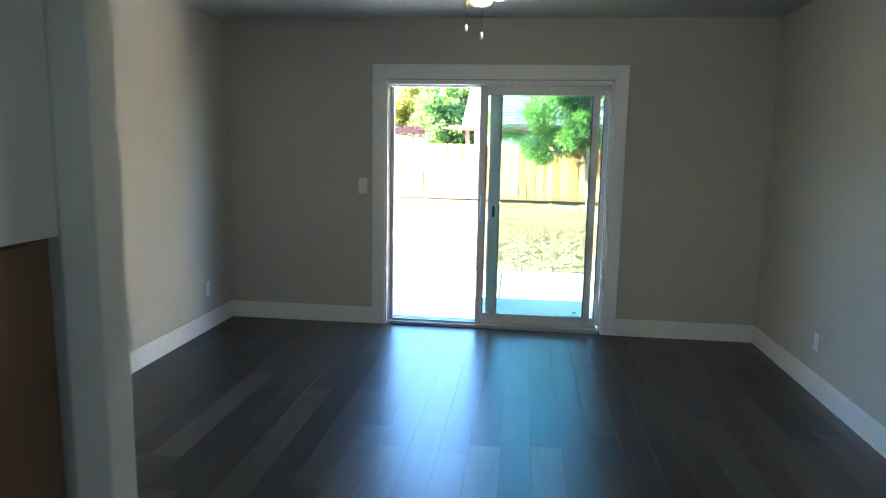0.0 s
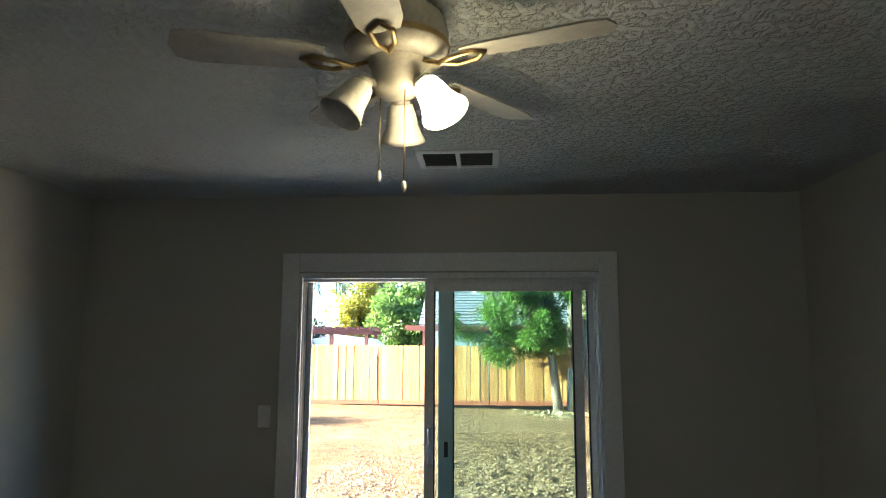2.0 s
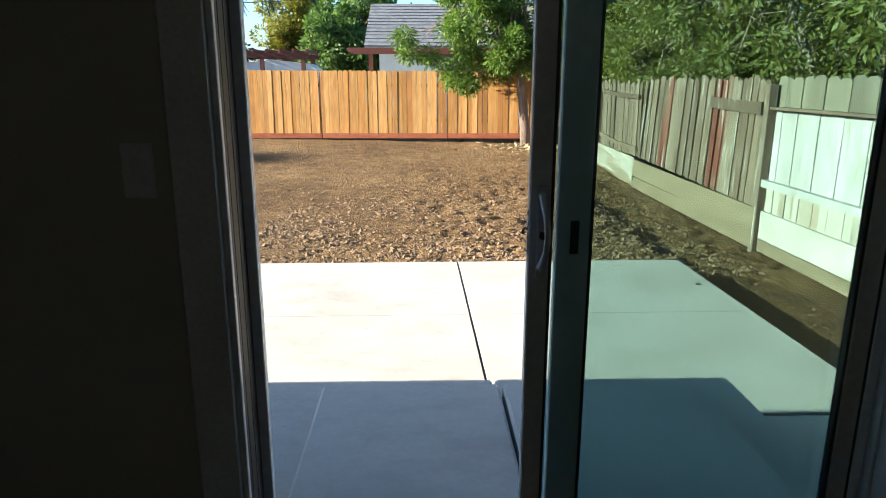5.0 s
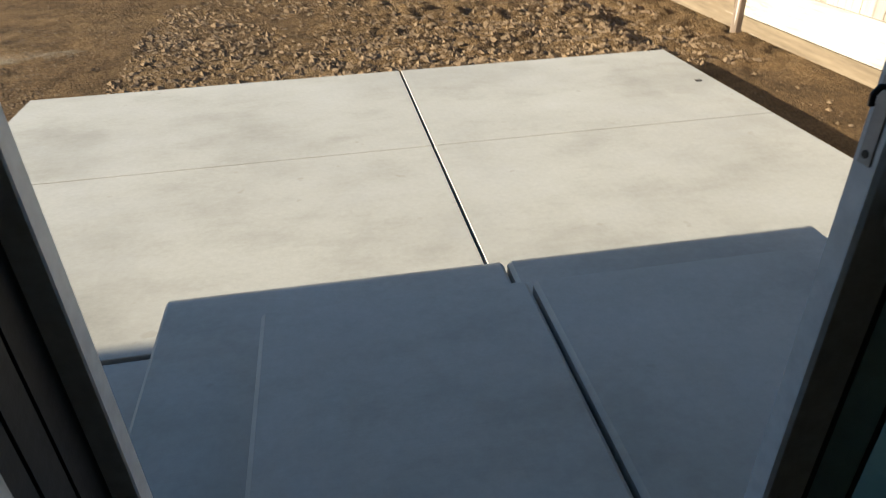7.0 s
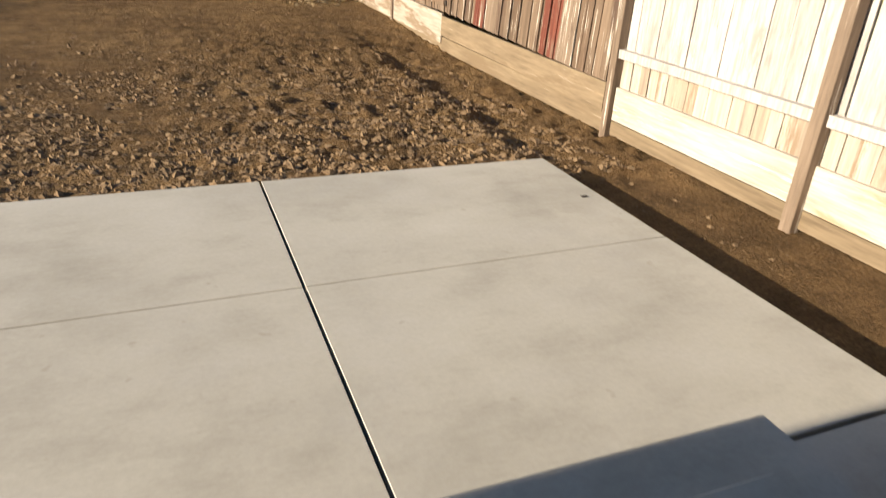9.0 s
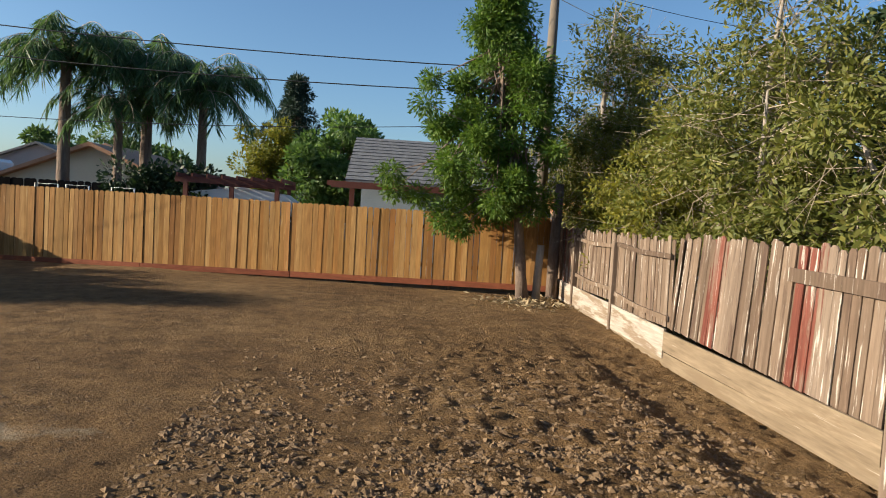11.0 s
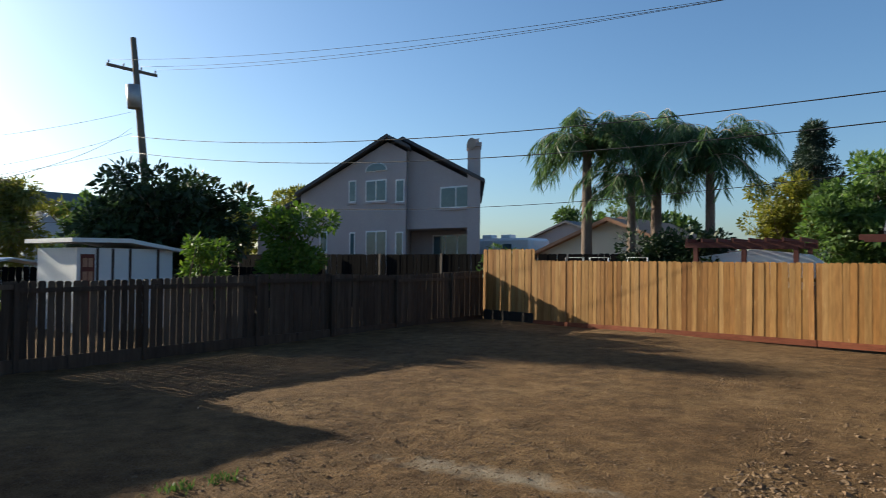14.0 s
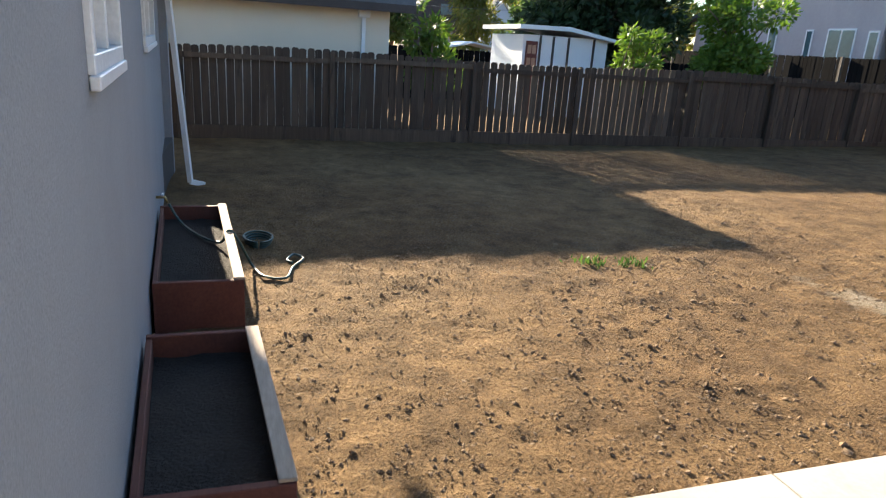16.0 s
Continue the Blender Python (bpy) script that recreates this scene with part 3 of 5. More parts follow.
# ---------------- ceiling fan ----------------
FX, FY = 0.88, -2.3
fan = thing("ceiling_fan", (FX, FY, ZC), "cream five-blade ceiling fan with three bell lights, one lit", "ceiling fan")
F = Matrix.Translation((FX, FY, 0))
part("motor_housing", lathe(bmesh.new(), [(0.001, 2.499), (0.10, 2.499), (0.135, 2.47), (0.15, 2.42), (0.15, 2.37), (0.135, 2.335), (0.09, 2.325), (0.001, 2.324)], 28, F), M_FAN, fan, smooth=True)
part("trim_ring", lathe(bmesh.new(), [(0.151, 2.385), (0.154, 2.38), (0.154, 2.37), (0.151, 2.365)], 28, F), M_BRASS, fan, "brass trim ring")
part("switch_housing", lathe(bmesh.new(), [(0.09, 2.323), (0.075, 2.30), (0.07, 2.25), (0.06, 2.225), (0.03, 2.21), (0.001, 2.205)], 24, F), M_FAN, fan, smooth=True)
for i in range(5):
    a = radians(-20 + 72 * i)
    R = F @ Matrix.Rotation(a, 4, "Z")
    bm = bmesh.new()
    prof = [(0.21, -0.045), (0.26, -0.06), (0.56, -0.07), (0.61, -0.055), (0.625, 0.0), (0.61, 0.055), (0.56, 0.07), (0.26, 0.06), (0.21, 0.045)]
    lo = [bm.verts.new((r, s, 2.318 + s * 0.2)) for r, s in prof]
    hi = [bm.verts.new((r, s, 2.325 + s * 0.2)) for r, s in prof]
    bm.faces.new(lo[::-1])
    bm.faces.new(hi)
    for k in range(len(prof)):
        bm.faces.new((lo[k], lo[(k + 1) % len(prof)], hi[(k + 1) % len(prof)], hi[k]))
    bm.transform(R)
    bl = part("blade", bm, M_BLADE, fan)
    bm = bmesh.new()
    tube(bm, [(0.085, 0, 2.32), (0.13, 0.0, 2.302), (0.18, 0.025, 2.30), (0.24, 0.03, 2.308), (0.27, 0, 2.312), (0.24, -0.03, 2.304), (0.18, -0.025, 2.298), (0.13, 0, 2.302)], 0.008, 6)
    bm.transform(R)
    part("blade_iron", bm, M_BRASS, bl, "scrolled blade bracket")
for i, az in enumerate((90, 210, 330)):
    R = F @ Matrix.Rotation(radians(az), 4, "Z")
    bm = bmesh.new()
    tube(bm, [(0.05, 0, 2.245), (0.09, 0, 2.25), (0.105, 0, 2.235)], 0.014, 8)
    bm.transform(R)
    arm = part("lamp_arm", bm, M_FAN, fan)
    tilt = R @ Matrix.Translation((0.1, 0, 2.24)) @ Matrix.Rotation(radians(-32), 4, "Y")
    shade = part("shade", lathe(bmesh.new(), [(0.022, 0.0), (0.036, -0.012), (0.044, -0.04), (0.05, -0.08), (0.062, -0.115), (0.07, -0.13), (0.067, -0.13), (0.058, -0.112), (0.046, -0.08), (0.04, -0.04), (0.03, -0.012)], 20, tilt), M_BULB if az == 330 else M_FROST, arm, "lit glowing bell shade" if az == 330 else "unlit frosted bell shade", True)
    part("shade_collar", lathe(bmesh.new(), [(0.001, 0.012), (0.026, 0.01), (0.03, -0.008), (0.024, -0.012)], 16, tilt), M_FAN, arm)
for dx, dy, z in ((-0.05, 0.02, 1.99), (0.03, -0.045, 1.94)):
    bm = bmesh.new()
    tube(bm, [(FX + dx, FY + dy, 2.22), (FX + dx, FY + dy, z)], 0.0022, 5)
    ch = part("pull_chain", bm, M_BRASS, fan, "beaded pull chain")
    part("pull_knob", lathe(bmesh.new(), [(0.001, 0), (0.006, -0.004), (0.008, -0.02), (0.004, -0.035), (0.001, -0.036)], 10, Matrix.Translation((FX + dx, FY + dy, z))), M_FROST, ch)
S_ = Matrix.Translation((0, 0, 0)) @ Matrix.Diagonal((0.94, 0.94, 0.88, 1))
for o in fan.children_recursive:
    o.data.transform(S_)
lamp = bpy.data.lights.new("fan_bulb", "POINT")
lamp.energy, lamp.color, lamp.shadow_soft_size = 0.11, (1.0, 0.78, 0.5), 0.03
lo_ = new("fan_bulb", lamp)
lo_.location = (FX + 0.14 * math.cos(radians(330)), FY + 0.14 * math.sin(radians(330)), 2.13)

vent = thing("ceiling_vent", (0.985, -0.82, ZC), "white metal ceiling air grille with two dark panels", "air vent")
bm = bmesh.new()
for b in ((0.785, -0.97, 2.488, 1.185, -0.94, 2.4995), (0.785, -0.70, 2.488, 1.185, -0.67, 2.4995), (0.785, -0.94, 2.488, 0.815, -0.70, 2.4995), (1.155, -0.94, 2.488, 1.185, -0.70, 2.4995), (0.975, -0.94, 2.488, 0.995, -0.70, 2.4995)):
    box(bm, *b, bev=0.003)
part("frame", bm, M_WHITE, vent)
for x0 in (0.817, 0.997):
    part("backing", boxm(x0, -0.94, 2.4965, x0 + 0.156, -0.70, 2.499), M_VENT, vent, "dark grille opening")
    for k in range(9):
        part("slat", boxm(x0, -0.93 + 0.026 * k, 2.4915, x0 + 0.156, -0.926 + 0.026 * k, 2.496), M_VENT, vent)
outlet = thing("wall_outlet", (XR, -1.12, 0.33), "white double wall outlet plate", "outlet")
part("plate", boxm(XR - 0.006, -1.155, 0.275, XR, -1.085, 0.39, bev=0.002), M_WHITE, outlet)
for z in (0.305, 0.355):
    part("socket", boxm(XR - 0.008, -1.135, z - 0.015, XR - 0.0062, -1.105, z + 0.017, bev=0.001), M_VINYL, outlet)

outlet = thing("wall_outlet", (XL, -0.44, 0.33), "white double wall outlet plate", "outlet")
part("plate", boxm(XL, -0.475, 0.275, XL + 0.006, -0.405, 0.39, bev=0.002), M_WHITE, outlet)
for z in (0.305, 0.355):
    part("socket", boxm(XL + 0.0062, -0.455, z - 0.015, XL + 0.008, -0.425, z + 0.017, bev=0.001), M_VINYL, outlet)
switch = thing("light_switch", (-0.21, 0, 1.17), "white light switch plate beside the door casing", "light switch")
part("plate", boxm(-0.245, -0.006, 1.1, -0.17, 0, 1.23, bev=0.002), M_WHITE, switch)
part("rocker", boxm(-0.224, -0.0095, 1.13, -0.191, -0.0062, 1.2, bev=0.001), M_VINYL, switch)

# ---------------- windows and eaves on the yard side ----------------
def yard_window(name, w):
    x0, x1, z0, z1 = w
    o = thing(name, ((x0 + x1) / 2, YO, z0), "white vinyl slider window in grey stucco", "window", kind="structure")
    bm = bmesh.new()
    f = 0.06
    for b in ((x0, z0, x1, z0 + f), (x0, z1 - f, x1, z1), (x0, z0 + f, x0 + f, z1 - f), (x1 - f, z0 + f, x1, z1 - f)):
        box(bm, b[0], 0.11, b[1], b[2], YO + 0.022, b[3], 0.004)
    part("window_frame", bm, M_VINYL, o)
    xm = (x0 + x1) / 2
    part("mullion", boxm(xm - 0.028, 0.115, z0 + f, xm + 0.028, YO + 0.012, z1 - f, bev=0.003), M_VINYL, o)
    part("window_sill", boxm(x0 - 0.01, YO + 0.002, z0 - 0.045, x1 + 0.01, YO + 0.034, z0, bev=0.004), M_VINYL, o)
    for a, b in ((x0 + f, xm - 0.028), (xm + 0.028, x1 - f)):
        part("pane", boxm(a, 0.128, z0 + f, b, 0.134, z1 - f), M_WIN, o)
    askew(o)
yard_window("window_1", W1)
yard_window("window_2", W2)
roof = thing("roof", (0, 0, 2.4), "dark shingle roof with white eave gutter", "roof", kind="structure")
bm = bmesh.new()
prism(bm, [(0.59, 2.22), (0.59, 2.28), (-4.4, 4.0), (-9.4, 2.28), (-9.4, 2.22), (-4.4, 3.92)], HX0 - 0.3, -1.52, "x")
prism(bm, [(0.76, 2.44), (0.76, 2.50), (-4.4, 4.1), (-9.4, 2.52), (-9.4, 2.46), (-4.4, 4.02)], -1.519, HX1 + 0.3, "x")
part("roof_deck", bm, M_ROOF, roof)
bm = bmesh.new()
box(bm, HX0 - 0.3, 0.05, 2.255, -0.7, 0.57, 2.268)
box(bm, -0.699, YO + 0.001, 2.41, HX1, 0.74, 2.435)
part("soffit", bm, M_CREAM, roof)
bm = bmesh.new()
prism(bm, [(0.571, 2.12), (0.63, 2.12), (0.65, 2.16), (0.645, 2.23), (0.635, 2.23), (0.635, 2.165), (0.62, 2.135), (0.571, 2.135)], HX0 - 0.3, -0.7, "x")
box(bm, HX0 - 0.3, 0.55, 2.10, -0.7, 0.5705, 2.25)
box(bm, -0.7, 0.74, 2.32, HX1, 0.761, 2.44)
part("gutter", bm, M_WHITE, roof, "white metal gutter")
down = thing("downspout", (-8.55, 0.4, -0.5), "loose white downspout leaning off the house corner", "downspout")
bm = bmesh.new()
for p, q in (((-8.12, 0.6, 2.125), (-8.13, 0.57, 2.06)), ((-8.13, 0.57, 2.06), (-8.16, 0.23, 1.93)), ((-8.16, 0.23, 1.93), (-8.6, 0.36, -0.42)), ((-8.6, 0.36, -0.42), (-8.66, 0.52, -0.47))):
    beam(bm, p, q, 0.055, 0.06)
part("pipe", bm, M_WHITE, down)

# ---------------- patio ----------------
patio = thing("patio", (0.6, 3.0, -0.5), "new pale broom-finished concrete patio in panels", "patio", kind="structure")
PZ = -0.40
JX = 0.862
def slab(x0, y0, x1, y1, z0, z1, parent=patio, b=0.008):
    return part("slab", boxm(x0, y0, z0, x1, y1, z1, bev=b), M_CONC, parent)
for x0, x1 in ((-1.885, JX - 0.008), (JX + 0.008, 3.105)):
    slab(x0, 3.311, x1, 4.855, PZ - 0.16, PZ, b=0.003)
    slab(x0, 1.655, x1, 3.302, PZ - 0.16, PZ, b=0.003)
slab(-1.885, YO + 0.04, -0.365, 1.64, PZ - 0.16, PZ - 0.006)
slab(2.08, YO + 0.005, 3.45, 1.64, PZ - 0.16, PZ - 0.006)
steps = thing("door_step", (0.9, 0.9, PZ), "two-tier pale concrete step under the sliding door", "steps", kind="structure")
JS = 0.836
for x0, x1 in ((-0.356, JS - 0.008), (JS + 0.008, 2.073)):
    slab(x0, YO + 0.004, x1, 1.592, PZ - 0.1, -0.138, steps, 0.014)
for x0, x1 in ((0.0, JS - 0.008), (JS + 0.008, 1.77)):
    slab(x0, YO + 0.004, x1, 1.283, -0.137, -0.016, steps, 0.014)
def turn_about(ob, deg, cx, cy):
    o = LOC[ob.name]
    c = Vector((cx, cy, 0)) - Vector((o.x, o.y, 0))
    m = Matrix.Translation(c) @ Matrix.Rotation(radians(deg), 4, "Z") @ Matrix.Translation(-c)
    for k in ob.children:
        k.data.transform(m)
turn_about(patio, 0.72, 0.88, 1.6)
part("anchor", boxm(2.915, 4.03, PZ, 2.96, 4.06, PZ + 0.008, bev=0.002), M_DARKTRIM, patio, "dark anchor stub")

# ---------------- ground ----------------
gx, gy = np.arange(-14.0, 6.6, 0.05), np.arange(-1.8, 20.6, 0.05)
X, Y = np.meshgrid(gx, gy)
rough = ease((X + 1.2) / 3.0) * ease((Y - 4.2) / 0.8) * (1 - ease((Y - 9.5) / 5.0))
rough = np.maximum(rough, 0.18 * ease((-X - 1.0) / 2) * (1 - ease((Y - 6) / 3)))
Z = lie(X, Y) + 0.016 * value_noise(X * 0.8, Y * 0.8, 1) + 0.010 * value_noise(X * 2.9, Y * 2.9, 2)
Z += (0.006 + 0.028 * rough) * value_noise(X * 7.7, Y * 7.7, 3) + (0.004 + 0.02 * rough) * value_noise(X * 13.1, Y * 13.1, 4) + (0.002 + 0.008 * rough) * value_noise(X * 19.7, Y * 19.7, 8)
near_slab = ease(1 - np.maximum(np.maximum(-2.1 - X, X - 3.3), Y - 5.1) / 0.5)
Z = Z * (1 - 0.5 * near_slab) + (lie(X, Y) - 0.015) * 0.5 * near_slab
ring = np.zeros_like(Z, bool)
ring[0, :] = ring[-1, :] = ring[:, 0] = ring[:, -1] = True
Z[ring] = -0.5
ny, nx = X.shape
gverts = np.stack([X.ravel(), Y.ravel(), Z.ravel()], 1).tolist()
idx = np.arange(nx * ny).reshape(ny, nx)
gfaces = np.stack([idx[:-1, :-1].ravel(), idx[:-1, 1:].ravel(), idx[1:, 1:].ravel(), idx[1:, :-1].ravel()], 1).tolist()
n0 = len(gverts)
B = 900.0
gverts += [(-B, -B, -0.5), (B, -B, -0.5), (B, B, -0.5), (-B, B, -0.5)]
c = [int(idx[0, 0]), int(idx[0, -1]), int(idx[-1, -1]), int(idx[-1, 0])]
gfaces += [[n0, n0 + 1] + [int(i) for i in idx[0, ::-1]], [n0 + 1, n0 + 2] + [int(i) for i in idx[::-1, -1]], [n0 + 2, n0 + 3] + [int(i) for i in idx[-1, :]], [n0 + 3, n0] + [int(i) for i in idx[:, 0]]]
ground = new("ground", raw_mesh("ground", gverts, gfaces, M_DIRT, True))
tagged(ground, "bare dry brown dirt yard, raked and cloddy", "ground", "", "structure")
LOC["ground"] = Vector((0, 0, 0))


def ground_at(x, y):
    j, i = (x + 14.0) / 0.05, (y + 1.8) / 0.05
    i, j = int(min(max(i, 0), ny - 1)), int(min(max(j, 0), nx - 1))
    return float(Z[i, j])


# loose clods and stones on the dirt
def clods(name, count, place_one, seed, label):
    rs = np.random.RandomState(seed)
    vs, fs = [], []
    base = np.array([(1, 0, 0), (-1, 0, 0), (0, 1, 0), (0, -1, 0), (0, 0, 1), (0.6, 0.6, -0.5), (-0.6, -0.6, -0.5)], float)
    tri = [(0, 2, 4), (2, 1, 4), (1, 3, 4), (3, 0, 4), (0, 5, 2), (1, 6, 3), (0, 3, 6), (0, 6, 5), (2, 5, 6), (2, 6, 1)]
    for _ in range(count):
        x, y, s = place_one(rs)
        if -1.9 < x < 3.47 and y < 4.9 or value_noise(np.float64(x * 1.4), np.float64(y * 1.4), seed) < rs.uniform(-0.9, 0.5):
            continue
        k = len(vs)
        a = rs.rand() * 6.28
        sc = s * (0.6 + 0.8 * rs.rand(3)) * np.array([1, 1, 0.5])
        p = base * sc + rs.randn(7, 3) * s * 0.16
        ca, sa = math.cos(a), math.sin(a)
        px, py = p[:, 0] * ca - p[:, 1] * sa + x, p[:, 0] * sa + p[:, 1] * ca + y
        z = ground_at(x, y) + s * 0.08
        vs += list(zip(px.tolist(), py.tolist(), (p[:, 2] + z).tolist()))
        fs += [(t[0] + k, t[1] + k, t[2] + k) for t in tri]
    ob = new(name, raw_mesh(name, vs, fs, M_CLOD))
    tagged(ob, label, "dirt clods", "", "stuff")


def near_clod(rs):
    x = rs.uniform(-1.5, 4.0)
    y = 4.9 + abs(rs.randn()) * 2.0
    return x, y, 0.007 + 0.034 * rs.rand() ** 4.0


def any_clod(rs):
    return rs.uniform(-12, 4.0), rs.uniform(3.0, 16), 0.005 + 0.022 * rs.rand() ** 5


def left_clod(rs):
    return rs.uniform(-7.5, -1.8), rs.uniform(0.9, 7.5), 0.004 + 0.013 * rs.rand() ** 5


clods("dirt_clods", 21000, near_clod, 5, "loose brown dirt clods beside the patio")
clods("dirt_clods", 24000, any_clod, 6, "scattered small clods and stones on the yard")
clods("dirt_clods", 42000, left_clod, 7, "small clods raked over the side yard")

# ---------------- fences ----------------
def picket_mesh(name, w, t, h, cut, mat):
    bm = bmesh.new()
    prism(bm, [(-w / 2, 0), (w / 2, 0), (w / 2, h - cut), (w / 2 - cut, h), (-w / 2 + cut, h), (-w / 2, h - cut)], -t / 2, t / 2)
    return mesh_of(name, bm, mat)


def run(parent, name, meshes, p0, p1, pitch, z0, h_ref, top, rs, lean=0.0, jitter=0.004, off=0.0, wander=0.01, twist=0.0):
    """Boards side by side from p0 to p1, each an object, at z0 up to top(x, y)."""
    p0, p1 = Vector((*p0, 0)), Vector((*p1, 0))
    d = p1 - p0
    n = int(d.length / pitch)
    ang = math.atan2(d.y, d.x)
    side = Vector((-math.sin(ang), math.cos(ang), 0))
    for i in range(n + 1):
        p = p0 + d * (min(1.0, (i + 0.5) / n)) + side * (off + (0.006 if i % 2 else -0.002) + rs.uniform(-jitter, jitter))
        zb = z0(p.x, p.y) if callable(z0) else z0
        h = top(p.x, p.y) - zb + rs.uniform(-wander, wander)
        ln = lean(p.x, p.y) if callable(lean) else lean
        m = Matrix.Translation((p.x, p.y, zb)) @ Matrix.Rotation(ang + rs.normal(0, 1) * twist, 4, "Z") @ Matrix.Rotation(ln + rs.uniform(-0.009, 0.009), 4, "Y") @ Matrix.Diagonal((1, 1, h / h_ref, 1))
        piece(name, meshes[rs.randint(len(meshes))], parent, m)


# back fence, new cedar
BA, BB = Vector((4.15, 16.9)), Vector((-13.0, 20.05))
def back_line(x):
    return BA.y + (BA.x - x) * (BB.y - BA.y) / (BA.x - BB.x)
rs = np.random.RandomState(11)
fence_back = thing("back_fence", (-3, back_line(-3), -0.3), "new golden cedar picket fence on a red kick board", "fence")
cedar = [picket_mesh("picket", w, 0.016, 1.7, 0.03, M_NEWCEDAR) for w in (0.139, 0.128, 0.146)]
run(fence_back, "picket", cedar, (4.1, back_line(4.1)), (-10.7, back_line(-10.7)), 0.141, lambda x, y: -0.1 - 0.012 * (4.1 - x), 1.7, lambda x, y: 1.585 + 0.003 * (4.1 - x), rs, twist=0.035, jitter=0.005)
run(fence_back, "picket", cedar, (-10.72, back_line(-10.72) + 0.06), (-12.95, back_line(-12.95) + 0.06), 0.141, -0.12, 1.7, lambda x, y: 2.0, rs, twist=0.03)
for xa, xb in ((4.1, 1.2), (1.18, -2.4), (-2.42, -6.4), (-6.42, -10.7)):
    bm = bmesh.new()
    beam(bm, (xa, back_line(xa) - 0.04, -0.13 - 0.0145 * (4.1 - xa)), (xb, back_line(xb) - 0.04, -0.13 - 0.0145 * (4.1 - xb)), 0.04, 0.14)
    part("kick_board", bm, M_REDKICK, fence_back, "red-stained kick board")
for z in (0.25, 1.2):
    bm = bmesh.new()
    beam(bm, (4.1, back_line(4.1) + 0.045, z), (-12.9, back_line(-12.9) + 0.1, z), 0.04, 0.09)
    part("rail", bm, M_OLDBROWN, fence_back)
for x in np.arange(4.0, -13.0, -2.4):
    part("post", boxm(x - 0.045, back_line(x) + 0.09, -0.5, x + 0.045, back_line(x) + 0.18, 1.5), M_OLDBROWN, fence_back)
bm = bmesh.new()
beam(bm, (-10.7, back_line(-10.7) + 0.02, -0.28), (-12.9, back_line(-12.9) + 0.02, -0.28), 0.1, 0.42)
part("footing", bm, M_SOIL, fence_back, "dark board under the tall end panel")

# left fence, old and backlit
fence_left = thing("side_fence", (-13.0, 8, -0.5), "old weathered brown picket fence with thin gaps", "fence")
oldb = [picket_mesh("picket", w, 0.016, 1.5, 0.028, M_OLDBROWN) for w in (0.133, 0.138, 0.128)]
def left_top(x, y):
    return 1.14 + 0.004 * y + 0.04 * math.sin(y * 0.7)
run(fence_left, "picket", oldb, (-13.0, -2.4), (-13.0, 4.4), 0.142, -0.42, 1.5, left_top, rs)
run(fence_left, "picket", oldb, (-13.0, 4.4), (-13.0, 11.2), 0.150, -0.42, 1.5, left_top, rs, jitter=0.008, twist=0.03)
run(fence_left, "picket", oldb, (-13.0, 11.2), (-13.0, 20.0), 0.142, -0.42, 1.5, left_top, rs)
ys = [-2.3, -0.05, 2.7, 5.55, 7.9, 10.65, 13.0, 15.55, 18.2]
for a, b in zip(ys, ys[1:] + [20.0]):
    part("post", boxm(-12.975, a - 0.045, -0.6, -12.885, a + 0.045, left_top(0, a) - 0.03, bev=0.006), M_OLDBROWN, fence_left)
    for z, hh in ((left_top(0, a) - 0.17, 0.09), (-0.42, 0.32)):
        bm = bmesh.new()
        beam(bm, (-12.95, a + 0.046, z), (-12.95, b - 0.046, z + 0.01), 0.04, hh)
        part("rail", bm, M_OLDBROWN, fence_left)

# right fence: old pickets, a leaning stretch, then whitewashed boards
fence_right = thing("side_fence", (4.2, 8, -0.5), "patched old fence of grey, red and white-painted boards", "fence")
g_old = [picket_mesh("picket", w, 0.016, 1.4, 0.03, M_OLDGREY) for w in (0.125, 0.14, 0.115)]
g_red = [picket_mesh("picket", w, 0.016, 1.4, 0.03, M_REDPEEL) for w in (0.13, 0.12)]
g_wht = [picket_mesh("board", w, 0.016, 1.4, 0.002, M_WHITEWASH) for w in (0.19, 0.2)]
g_grn = [picket_mesh("picket", w, 0.016, 0.5, 0.045, M_GREENPEEL) for w in (0.19, 0.2)]
g_lit = [picket_mesh("board", w, 0.014, 0.3, 0.002, M_WHITEPEEL2) for w in (0.12, 0.13)]
mixed = g_old * 4 + g_red
RX = 4.4
run(fence_right, "picket", mixed, (4.24, 15.4), (4.18, 17.6), 0.13, -0.1, 1.4, lambda x, y: 1.38, rs, wander=0.03)
run(fence_right, "picket", g_old, (4.32, 12.85), (4.26, 15.4), 0.13, 0.1, 1.4, lambda x, y: 1.36, rs, wander=0.05, lean=-0.02)
run(fence_right, "picket", g_old, (4.38, 10.4), (4.32, 12.85), 0.13, 0.02, 1.4, lambda x, y: 1.34, rs, wander=0.05, lean=0.03)
for ya, yb, some in ((6.06, 7.02, g_old), (7.02, 7.42, g_red), (7.42, 9.0, g_old), (9.0, 9.4, g_red), (9.4, 10.4, g_old)):
    run(fence_right, "picket", some, (RX, ya), (RX, yb), 0.128, lambda x, y: -0.08 + 0.02 * (y - 6.0), 1.4, lambda x, y: 1.41, rs, lean=lambda x, y: -0.05 - 0.10 * max(0.0, (y - 6.4) / 4.0), jitter=0.012, wander=0.04, twist=0.03)
run(fence_right, "picket", g_grn, (RX + 0.04, -2.0), (RX + 0.04, 5.8), 0.2, 1.04, 0.5, lambda x, y: 1.41, rs, wander=0.015)
